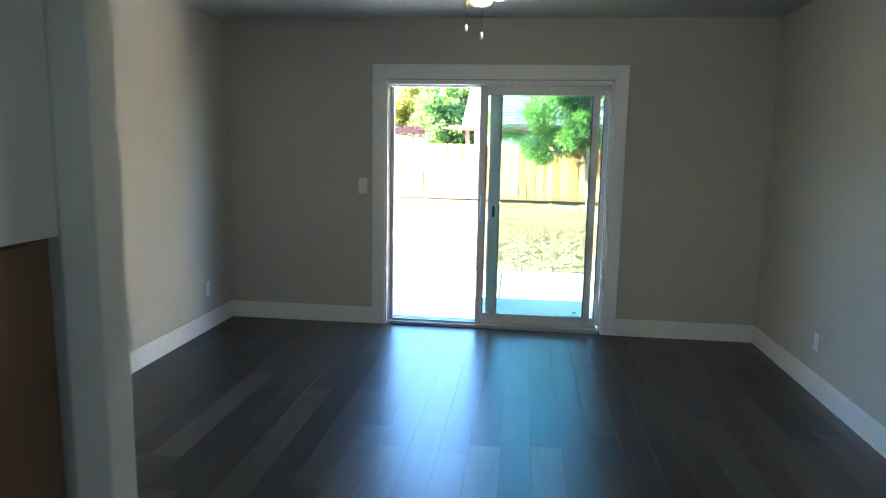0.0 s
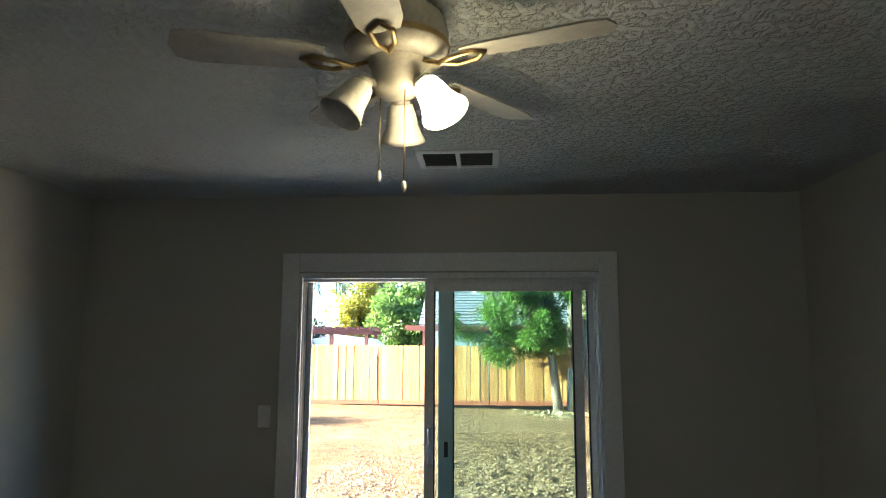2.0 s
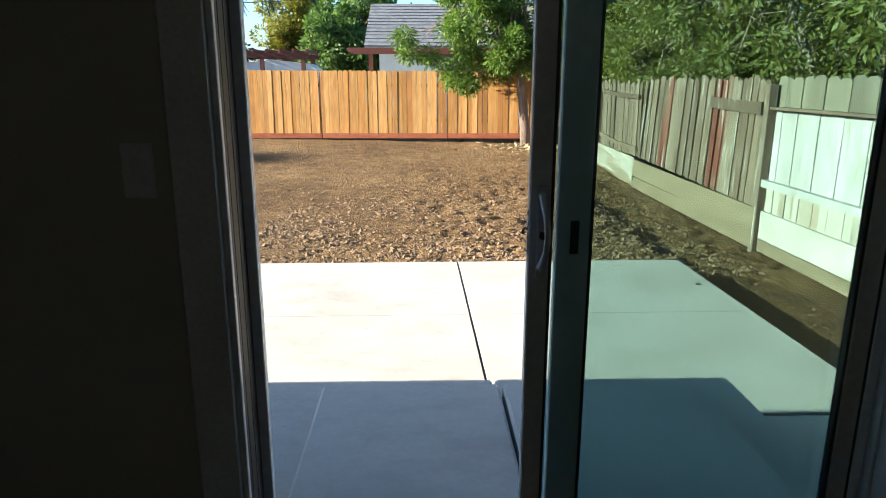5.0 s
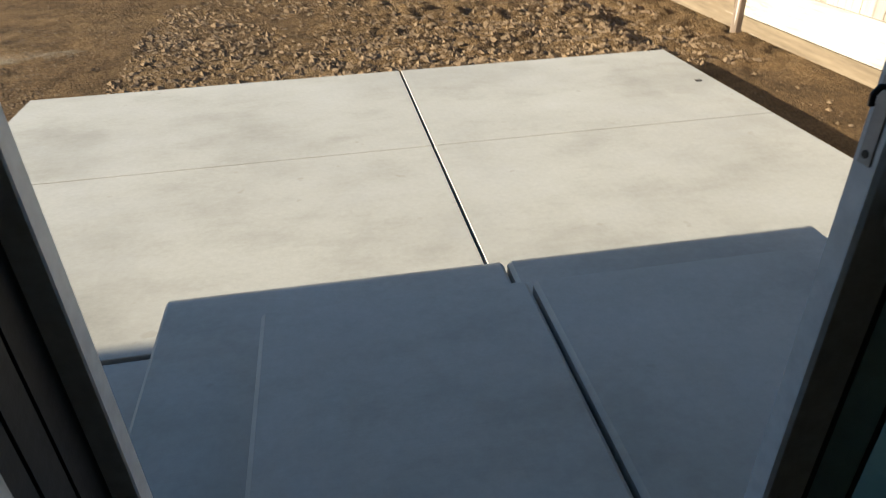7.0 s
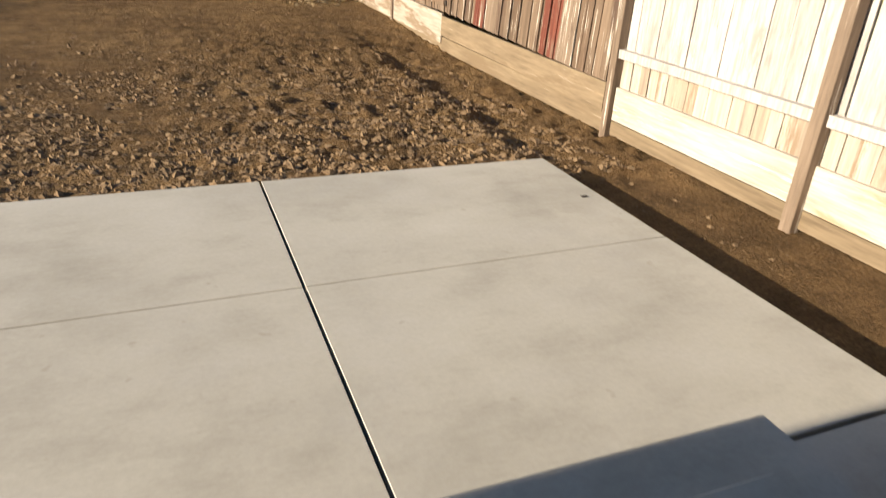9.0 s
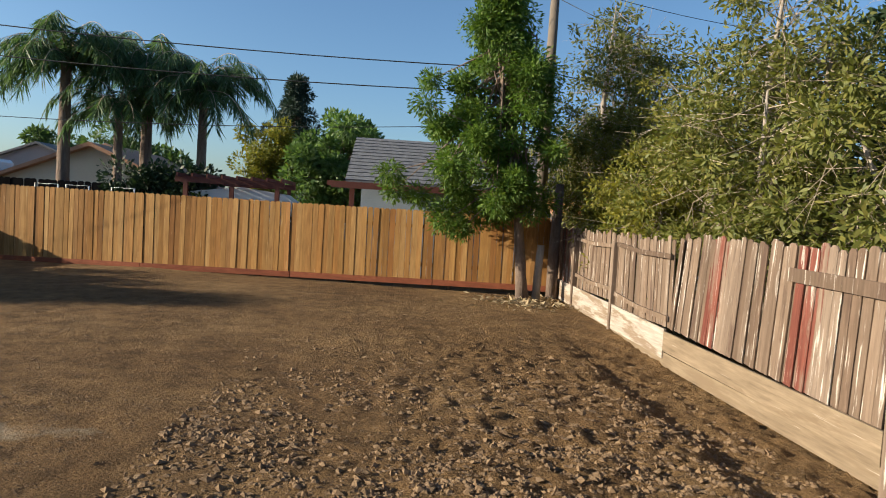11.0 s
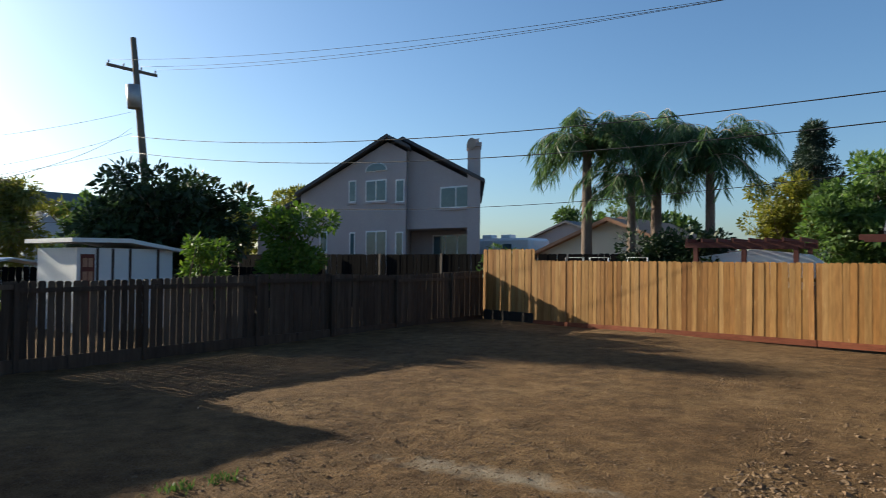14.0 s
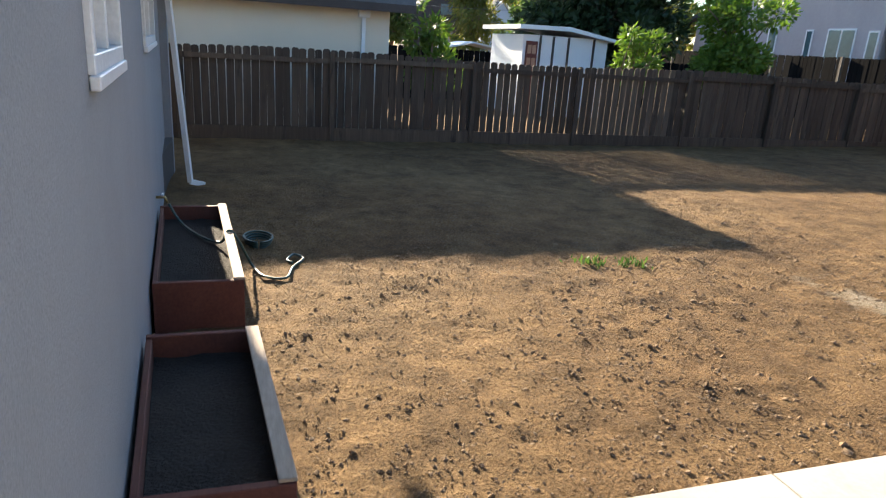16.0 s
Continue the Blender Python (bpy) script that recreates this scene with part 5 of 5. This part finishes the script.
# ---------------- poles and wires ----------------
def utility_pole(x, y, top, arms, foot=(0.0, 0.0), thick=1.0, label="tall weathered wooden utility pole with crossarm"):
    p = thing("utility_pole", (x, y, G0), label, "utility pole")
    bm = bmesh.new()
    tube(bm, [(x + foot[0], y + foot[1], G0), (x + foot[0] * 0.48, y + foot[1] * 0.48, top * 0.5), (x, y, top)], [0.17 * thick, 0.15 * thick, 0.11 * thick], 10)
    part("pole", bm, M_POLE, p)
    for z, half in arms:
        a = part("crossarm", boxm(x - 0.06, y - half, z - 0.07, x + 0.06, y + half, z + 0.07), M_POLE, p)
        for dy in (-half + 0.1, -half * 0.35, half * 0.35, half - 0.1):
            part("insulator", lathe(bmesh.new(), [(0.001, 0.2), (0.04, 0.17), (0.05, 0.1), (0.03, 0.06), (0.02, 0)], 8, Matrix.Translation((x, y + dy, z + 0.06))), M_STEEL, a)
    return p
PX, PY = -33.7, 18.0
def up_pole(z):
    return 1.53 + (z - 1.53) * 1.4
pole_l = utility_pole(PX, PY, up_pole(9.75), [(up_pole(8.55), 1.33)], (0.58, 1.13), 1.35)
bm = bmesh.new()
tube(bm, [(PX + 0.3, PY - 0.02, up_pole(7.1)), (PX + 0.25, PY - 0.1, up_pole(7.95))], 0.33, 14)
part("transformer", bm, M_STEEL, pole_l, "grey transformer can")
pole_r = utility_pole(3.9, 17.9, 7.4, [(7.45, 0.5)], (-0.05, 0.0))
utility_pole(-44, 7.5, 7.2, [(7.0, 1.1)], (0.0, 0.0), 1.0, "small far-off utility pole with crossarm")


def cable(p, q, sag, r=0.013):
    p, q = Vector(p), Vector(q)
    pts = [p.lerp(q, t) - Vector((0, 0, sag * 4 * t * (1 - t))) for t in np.linspace(0, 1, 25)]
    c = thing("overhead_cable", p, "thin black overhead cable", "cable", "overhead cables")
    bm = bmesh.new()
    tube(bm, pts, r * 0.65, 5)
    part("wire", bm, M_CABLE, c)
for dy, z in ((-0.85, 8.75), (0.3, 8.75), (0.85, 8.75)):
    cable((PX, PY + dy * 1.4, up_pole(z)), (3.9, 17.9 + dy * 0.5, 7.65 + 0.3 * dy), 0.7, 0.011)
cable((PX, PY, up_pole(6.1)), (3.9, 17.9, 5.35), 0.9, 0.022)
cable((PX, PY, up_pole(5.5)), (3.9, 17.9, 4.75), 0.95, 0.022)
cable((PX, PY, up_pole(4.2)), (3.9, 17.9, 4.0), 1.3, 0.014)
cable((3.9, 17.9, 7.6), (16, 20, 7.6), 0.5)
cable((3.9, 17.9, 5.3), (16, 20, 5.6), 0.5, 0.02)
cable((3.9, 17.9, 7.2), (9, 14, 4.5), 0.3)
for z, e in ((7.0, (-44, 7.5, 7.0)), (6.2, (-38, 8, 5.0)), (5.6, (-40, 5, 4.2))):
    cable((PX, PY, up_pole(z)), e, 0.5, 0.012)
cable((-14.0, 4.3, 2.6), (PX, PY, up_pole(6.4)), 0.4, 0.012)
cable((-14.0, -3.0, 2.2), (PX, PY, up_pole(2.9)), 0.15, 0.012)
cable((-14.0, -3.0, 2.35), (-40, 12, 4.3), 0.3, 0.012)

# ---------------- trees ----------------
def leaves(name, pts, dirs, size, mat, parent, seed, slim=0.45, droop=0.0, label=""):
    """Many small leaves: a folded diamond at each point, along a direction."""
    rs = np.random.RandomState(seed)
    n = len(pts)
    d = np.asarray(dirs, float) + rs.randn(n, 3) * 0.45
    d[:, 2] -= droop
    d /= np.linalg.norm(d, axis=1)[:, None] + 1e-9
    side = np.cross(d, rs.randn(n, 3))
    side /= np.linalg.norm(side, axis=1)[:, None] + 1e-9
    s = size * (0.6 + 0.8 * rs.rand(n))[:, None]
    p = np.asarray(pts, float) - np.array(LOC[parent.name])[None]
    a, b, c, e = p, p + d * s * 0.5 + side * s * slim * 0.5, p + d * s, p + d * s * 0.5 - side * s * slim * 0.5
    v = np.stack([a, b, c, e], 1).reshape(-1, 3)
    me = bpy.data.meshes.new(name)
    me.vertices.add(4 * n)
    me.vertices.foreach_set("co", v.ravel())
    me.loops.add(4 * n)
    me.loops.foreach_set("vertex_index", np.arange(4 * n))
    me.polygons.add(n)
    me.polygons.foreach_set("loop_start", np.arange(0, 4 * n, 4))
    me.polygons.foreach_set("loop_total", np.full(n, 4))
    me.materials.append(mat)
    me.update()
    ob = new(name, me)
    ob.parent = parent
    LOC[ob.name] = LOC[parent.name]
    return tagged(ob, label)


def in_clumps(rs, clumps, per, hollow=0.55):
    """Points and outward directions in ball-like clumps (x, y, z, radius)."""
    P, D = [], []
    for x, y, z, r in clumps:
        k = int(per * r * r)
        d = rs.randn(k, 3)
        d /= np.linalg.norm(d, axis=1)[:, None]
        rad = r * (hollow + (1 - hollow) * rs.rand(k)) * (0.75 + 0.5 * rs.rand())
        P.append(np.array([x, y, z]) + d * rad[:, None] * np.array([1, 1, 0.85]))
        D.append(d)
    return np.concatenate(P), np.concatenate(D)


def limbs(bm, base, tips, r0, rs, bend=0.25):
    for t in tips:
        b, t = Vector(base), Vector(t)
        mid = b.lerp(t, 0.5) + Vector(rs.randn(3) * bend * 0.4) + Vector((0, 0, bend * 0.3))
        tube(bm, [b, b.lerp(mid, 0.6), mid, t], [r0, r0 * 0.75, r0 * 0.5, r0 * 0.15], 6)


def tree(name, base, height, clumps, per, size, lmat, label, category="tree", trunk_r=0.15, bark=None, seed=0, slim=0.45, droop=0.0, top=None, hollow=0.55):
    rs = np.random.RandomState(seed)
    t = thing(name, base, label, category)
    bm = bmesh.new()
    b = Vector(base)
    tp = Vector(top) if top else b + Vector((0, 0, height))
    tube(bm, [b - Vector((0, 0, 0.1)), b.lerp(tp, 0.08), b.lerp(tp, 0.5) + Vector((0.06, 0.04, 0)), tp], [trunk_r * 1.35, trunk_r, trunk_r * 0.7, trunk_r * 0.25], 10)
    mids = [b.lerp(tp, 0.35 + 0.6 * rs.rand()) for _ in clumps]
    for m, c in zip(mids, clumps):
        limbs(bm, m, [(c[0], c[1], c[2])], trunk_r * 0.3, rs)
    part("trunk", bm, bark or M_BARK, t)
    P, D = in_clumps(rs, clumps, per, hollow)
    leaves("crown", P, D, size, lmat, t, seed + 1, slim, droop)
    return t


rs = np.random.RandomState(21)
# the evergreen in the far corner of the yard
cl = []
for z in np.arange(1.7, 6.5, 0.32):
    w = 1.55 * (1 - abs(z - 2.9) / 5.2) * (1.0 if z < 5.2 else 0.75)
    for k in range(7):
        a, r = rs.rand() * 6.28, w * (0.35 + 0.75 * rs.rand())
        cl.append((2.15 + 0.05 * z + r * math.cos(a), 15.95 + 0.75 * r * math.sin(a), z + rs.uniform(-0.2, 0.2), 0.27 + 0.2 * rs.rand()))
for x, z in ((0.2, 2.0), (0.6, 1.9), (1.3, 1.35), (1.6, 1.2), (0.1, 2.35), (2.6, 1.7), (3.5, 1.9), (0.7, 3.9), (0.75, 4.5)):
    cl.append((x + rs.uniform(-0.1, 0.1), 15.7 + rs.uniform(-0.3, 0.3), z, 0.36))
tree("evergreen_tree", (3.2, 15.95, -0.36), 6.5, cl, 4600, 0.105, L_BRIGHT, "leaning evergreen with bright feathery green foliage", trunk_r=0.13, seed=30, slim=0.3, droop=0.35, top=(2.35, 16.05, 6.5), hollow=0.2)
stump = thing("wooden_post", (3.52, 16.05, -0.35), "short debarked log post by the fence", "post")
bm = bmesh.new()
tube(bm, [(3.52, 16.05, -0.45), (3.54, 16.05, 0.4), (3.57, 16.05, 0.95)], [0.1, 0.09, 0.085], 9)
part("log", bm, M_PALEBARK, stump)
red = thing("corner_tree", (4.0, 16.6, -0.36), "dark red peeling trunk in the fence corner", "tree")
bm = bmesh.new()
tube(bm, [(4.0, 16.55, -0.45), (3.98, 16.5, 0.8), (4.05, 16.6, 2.4)], [0.14, 0.13, 0.1], 9)
part("trunk", bm, M_BARK, red)

# dry, twiggy trees over the right fence
def twiggy(base, tips, n_twigs, spread, seed, lmat, per, size, label, trunk=0.14, leaf_r=0.4):
    rs = np.random.RandomState(seed)
    t = thing("scrub_tree", base, label, "tree")
    bm = bmesh.new()
    b = Vector(base)
    for tp in tips:
        tp = Vector(tp)
        m1, m2 = b.lerp(tp, 0.35) + Vector(rs.randn(3) * 0.15), b.lerp(tp, 0.7) + Vector(rs.randn(3) * 0.2)
        tube(bm, [b - Vector((0, 0, 0.1)), m1, m2, tp], [trunk, trunk * 0.7, trunk * 0.45, trunk * 0.12], 8)
    part("trunk", bm, M_PALEBARK, t)
    bm = bmesh.new()
    cl = []
    for _ in range(n_twigs):
        tp = Vector(tips[rs.randint(len(tips))])
        o = b.lerp(tp, 0.4 + 0.6 * rs.rand())
        d = Vector((rs.randn(), rs.randn(), rs.randn() * 0.6 - 0.1)).normalized() * spread * (0.4 + 0.8 * rs.rand())
        k = o + d * 0.5 + Vector(rs.randn(3) * 0.12)
        e = o + d + Vector((0, 0, -0.25 * rs.rand() * spread))
        tube(bm, [o, k, e], [0.012, 0.008, 0.003], 3, False)
        for _ in range(2):
            f = e + Vector(rs.randn(3) * 0.3)
            tube(bm, [k.lerp(e, rs.rand()), f], [0.006, 0.002], 3, False)
        cl.append((e.x, e.y, e.z, leaf_r * (0.4 + 0.8 * rs.rand())))
    tagged(part("twig_tangle", bm, M_TWIG, t, "tangle of dry twigs"), kind="stuff")
    P, D = in_clumps(rs, cl, per, 0.1)
    leaves("crown", P, D, size, lmat, t, seed + 5, 0.35, 0.2)
twiggy((5.6, 17.6, -0.4), [(5.3, 17.3, 6.9), (6.1, 17.8, 6.6), (4.7, 17.5, 4.2), (6.6, 17.2, 5.0), (5.7, 16.9, 3.6)], 420, 1.2, 41, L_OLIVE, 900, 0.11, "half-bare scrub tree with pale limbs and dry twigs")
twiggy((5.7, 14.6, -0.5), [(5.1, 14.8, 2.6), (5.6, 14.2, 3.2), (6.3, 14.9, 4.6), (5.4, 13.6, 2.3), (5.0, 15.4, 2.2)], 230, 0.9, 42, L_YELLOW, 1500, 0.1, "yellow-green scrub spilling over the side fence", 0.1)
twiggy((6.3, 11.4, -0.5), [(6.1, 11.1, 5.6), (5.6, 10.5, 3.6), (6.6, 12.0, 5.0), (5.4, 11.8, 3.2), (6.9, 11.0, 4.6)], 340, 1.3, 43, L_OLIVE, 850, 0.11, "grey-limbed scrub tree behind the side fence")
twiggy((7.0, 7.6, -0.5), [(6.6, 8.4, 4.4), (6.4, 7.2, 3.5), (7.2, 6.6, 4.8), (5.7, 8.6, 2.8), (7.6, 8.4, 5.2)], 240, 1.25, 44, L_OLIVE, 800, 0.12, "leafy scrub tree behind the side fence")
twiggy((7.4, 4.6, -0.5), [(6.6, 4.8, 3.4), (6.2, 5.6, 2.6), (7.6, 4.0, 4.4), (6.8, 3.4, 3.0)], 180, 1.1, 45, L_OLIVE, 900, 0.13, "green leafy tree behind the side fence")
cl = [(rs.uniform(4.9, 11), rs.uniform(18.5, 21), rs.uniform(1.0, 4.0), 0.7) for _ in range(30)] + [(rs.uniform(8.0, 12), rs.uniform(6, 18), rs.uniform(0.8, 5.5), 0.9) for _ in range(60)]
tree("dense_shrub_bank", (9.0, 13.0, -0.5), 3.5, cl, 420, 0.2, L_DARK, "dense dark trees filling the next yard", seed=50)
litter = thing("leaf_litter", (3.5, 16.0, -0.38), "heap of fallen twigs and bark chips under the trees", "leaf litter", kind="stuff")
n = 420
lp = np.stack([rs.normal(3.3, 0.5, n), rs.normal(15.4, 0.45, n), np.zeros(n)], 1)
lp[:, 2] = [ground_at(x, y) + 0.02 + 0.05 * rs.rand() for x, y in lp[:, :2]]
M_LITTER = leaf_mat("dry_leaf_litter", [(0.3, 0.23, 0.14), (0.42, 0.34, 0.22), (0.2, 0.14, 0.08)], 0.05, 0.9)
leaves("chips", lp, np.tile([1.0, 0.2, 0.15], (n, 1)) * rs.choice([-1, 1], (n, 1)), 0.13, M_LITTER, litter, 60, 0.3)
weed = thing("weeds", (-5.0, 4.2, -0.45), "two small green weed tufts on the dirt", "weed", kind="stuff")
wp = np.array([(x + rs.normal(0, 0.07), y + rs.normal(0, 0.09), ground_at(x, y) - 0.005) for x, y in ((-5.07, 4.06), (-5.0, 4.45)) for _ in range(70)])
leaves("tuft", wp, np.tile([0, 0, 1.0], (140, 1)), 0.06, L_MID, weed, 61, 0.3)

# palms behind the back fence
def palm(x, y, base_r, crown_z, frond, n, seed):
    rs = np.random.RandomState(seed)
    t = thing("palm_tree", (x, y, G0), "tall queen palm with drooping feathery fronds", "palm tree", "palms behind the fence")
    bm = bmesh.new()
    zs = np.linspace(G0 - 0.1, crown_z, 14)
    tube(bm, [(x, y, z) for z in zs], [base_r * (1.15 - 0.35 * i / 13 + (0.03 if i % 2 else 0)) for i in range(14)], 12)
    part("trunk", bm, M_BARK, t, "ringed grey trunk")
    P, D = [], []
    bm = bmesh.new()
    for i in range(n):
        a = i * 2.4 + rs.uniform(-0.3, 0.3)
        up = rs.uniform(-0.15, 1.45)
        L = frond * rs.uniform(0.8, 1.1)
        pts, q = [], Vector((x, y, crown_z))
        for k in range(11):
            pts.append(q.copy())
            th = up - (up + 1.35) * (k / 10) ** 1.4
            q += Vector((math.cos(a) * math.cos(th), math.sin(a) * math.cos(th), math.sin(th))) * (L / 10)
        tube(bm, pts, [0.03 - 0.0027 * k for k in range(11)], 4, False)
        for s in np.linspace(0.1, 1, 58):
            f = s * 10
            k = min(int(f), 9)
            p = pts[k].lerp(pts[k + 1], f - k)
            tang = (pts[k + 1] - pts[k]).normalized()
            sd = tang.cross(Vector((math.sin(a), -math.cos(a), 0))).cross(tang).normalized()
            for sg in (-1, 1):
                P.append(p)
                D.append(sd * sg * 0.6 + tang * 0.55 + Vector((0, 0, -0.5)))
    tagged(part("frond_core", bm, M_TWIG, t), kind="stuff")
    tagged(leaves("frond_leaflet", np.array(P), np.array([tuple(d) for d in D]) * 2.4, 0.62, L_PALM, t, seed + 3, 0.055, 0.75), kind="stuff")
palm(-11.0, 24.0, 0.2, 5.9, 2.6, 46, 71)
palm(-9.5, 24.6, 0.16, 4.6, 2.4, 22, 72)
palm(-8.9, 25.5, 0.2, 6.1, 2.75, 44, 73)
palm(-6.8, 25.0, 0.17, 5.3, 2.8, 38, 74)

cl = []
while len(cl) < 110:
    u = rs.uniform(-1, 1, 3)
    if 0.3 < u @ u < 1:
        cl.append((-2.1 + 2.7 * u[0], 30 + 1.8 * u[1], 3.15 + 2.35 * u[2], 0.5))
tree("mulberry_tree", (-2.3, 30, G0), 4.2, cl, 900, 0.22, L_MULB, "rounded mulberry tree with large mid-green leaves", seed=80)
cl = [(rs.normal(-5.6, 0.55), 31 + rs.normal(0, 0.5), rs.uniform(2.0, 4.9), 0.55) for _ in range(34)]
tree("yellowing_tree", (-5.6, 31, G0), 4.0, cl, 1100, 0.16, L_YELLOW, "rounded tree with yellowing foliage", seed=82)
cl = [(-5.4 + rs.normal(0, 0.08 + 0.13 * (8.3 - z)), 36 + rs.normal(0, 0.3), z, 0.36) for z in np.arange(3.5, 8.1, 0.07)]
tree("conifer_tree", (-5.4, 36, G0), 8.1, cl, 2600, 0.2, L_NEEDLE, "narrow blue-green conifer behind the mulberry", seed=84, slim=0.2)
cl = [(rs.uniform(-8.3, -5.4), 21.3 + rs.normal(0, 0.4), rs.uniform(0.8, 2.25), 0.5) for _ in range(34)]
tree("dark_hedge", (-6.9, 21.3, G0), 1.5, cl, 900, 0.16, L_DARK, "dark overgrown hedge below the palms", "hedge", seed=86)
# trees over the left fence
cl = [(-21.5 + rs.normal(0, 0.6), rs.uniform(11.2, 15.6), rs.uniform(1.4, 4.15), 0.6) for _ in range(72)]
tree("dark_tree", (-21.5, 13.3, G0), 3.6, cl, 620, 0.24, L_DARK, "broad dark-leaved tree behind the shed", seed=88)
cl = [(-16.5 + rs.normal(0, 0.5), 14.3 + rs.normal(0, 0.65), rs.uniform(1.0, 3.2), 0.45) for _ in range(34)]
tree("green_shrub_tree", (-16.5, 14.3, G0), 2.8, cl, 1100, 0.16, L_BRIGHT, "small bright green tree over the side fence", seed=90)
cl = [(-15.0 + rs.normal(0, 0.25), 10.6 + rs.normal(0, 0.35), rs.uniform(0.7, 1.95), 0.26) for _ in range(16)]
tree("leafy_shrub", (-15.0, 10.6, G0), 1.6, cl, 1500, 0.15, L_BRIGHT, "leafy shrub rising above the side fence", "shrub", seed=92)
cl = [(-14.6 + rs.normal(0, 0.2), 5.1 + rs.normal(0, 0.25), rs.uniform(0.6, 1.8), 0.28) for _ in range(12)]
tree("leafy_shrub", (-14.6, 5.1, G0), 1.5, cl, 1500, 0.15, L_BRIGHT, "small shrub at the neighbour's house corner", "shrub", seed=94)
cl = [(-33.8 + rs.normal(0, 0.6), 12.6 + rs.normal(0, 0.6), rs.uniform(1.2, 5.0), 0.5) for _ in range(44)]
tree("weeping_tree", (-33.8, 12.6, G0), 4.9, cl, 620, 0.3, L_OLIVE, "drooping yellow-green tree by the far house", seed=96, droop=0.8, slim=0.25)
cl = []
for z in np.arange(3.5, 13.6, 0.42):
    reach = 0.45 + 0.48 * (13.9 - z)
    for k in range(9):
        a, r = rs.rand() * 6.28, reach * (0.3 + 0.75 * rs.rand())
        cl.append((-46 + r * math.cos(a), 8.2 + r * math.sin(a), z - 0.12 * r + rs.uniform(-0.15, 0.15), 0.5))
tree("redwood_tree", (-46, 8.2, G0), 13.6, cl, 420, 0.34, L_NEEDLE, "tall dark redwood with layered spreading branches", seed=98, slim=0.2, trunk_r=0.3, hollow=0.1)
cl = [(-58 + rs.normal(0, 0.08 + 0.16 * (11.8 - z)), 2.6 + rs.normal(0, 0.08 + 0.16 * (11.8 - z)), z, 0.45) for z in np.arange(4.0, 11.6, 0.07)]
tree("conifer_tree", (-58, 2.6, G0), 11.5, cl, 700, 0.3, L_NEEDLE, "small pointed conifer beyond the neighbour's roof", seed=99, slim=0.2)
far_spots = [(-55, 22, 5.5), (-50, 12, 5.0), (-40, 46, 9), (-47, 40, 8), (-18.5, 48, 6.2), (-15.5, 46, 4.6), (-8.5, 50, 5.2), (-5.5, 52, 5.0), (-30, 60, 7), (3, 45, 6), (14, 40, 8), (-62, 34, 8), (-36, 26, 4.8), (-32, 16, 4.4)]
for i, (x, y, h) in enumerate(far_spots):
    cl = [(x + rs.normal(0, h * 0.16), y + rs.normal(0, h * 0.16), rs.uniform(h * 0.35, h * 0.92), h * 0.14) for _ in range(26)]
    tree("distant_tree", (x, y, G0), h * 0.85, cl, 260, 0.36, L_MID if i % 3 else L_OLIVE, "rounded tree far behind the houses", seed=120 + i, trunk_r=0.2)
cl = [(rs.uniform(-13.5, -12.0), 20.9 + rs.normal(0, 0.2), rs.uniform(0.9, 2.2), 0.3) for _ in range(16)]
tree("leafy_shrub", (-12.6, 20.9, G0), 1.6, cl, 460, 0.12, L_MID, "green shrub behind the fence corner", "shrub", seed=150)

# ---------------- floor planks, one by one ----------------
prs = np.random.RandomState(3)
PW = 0.152
def plank_mesh(w, l):
    bm = bmesh.new()
    box(bm, -w / 2 + 0.0003, 0, -0.012, w / 2 - 0.0003, l - 0.0006, 0.0)
    top = [e for e in bm.edges if all(v.co.z > -0.001 for v in e.verts)]
    bmesh.ops.bevel(bm, geom=top, offset=0.0003, segments=1, affect="EDGES")
    return mesh_of("plank", bm, M_PLANK)
full = plank_mesh(PW, 1.22)
x = XL + PW / 2
while x < XR + 0.05:
    y = -6.4 - prs.rand() * 1.2
    while y < -0.02:
        l = min(1.22, 0.0 - y)
        if l > 0.05:
            piece("plank", full if l > 1.219 else plank_mesh(PW, l), floor, Matrix.Translation((x, y, 0)))
        y += 1.22
    x += PW
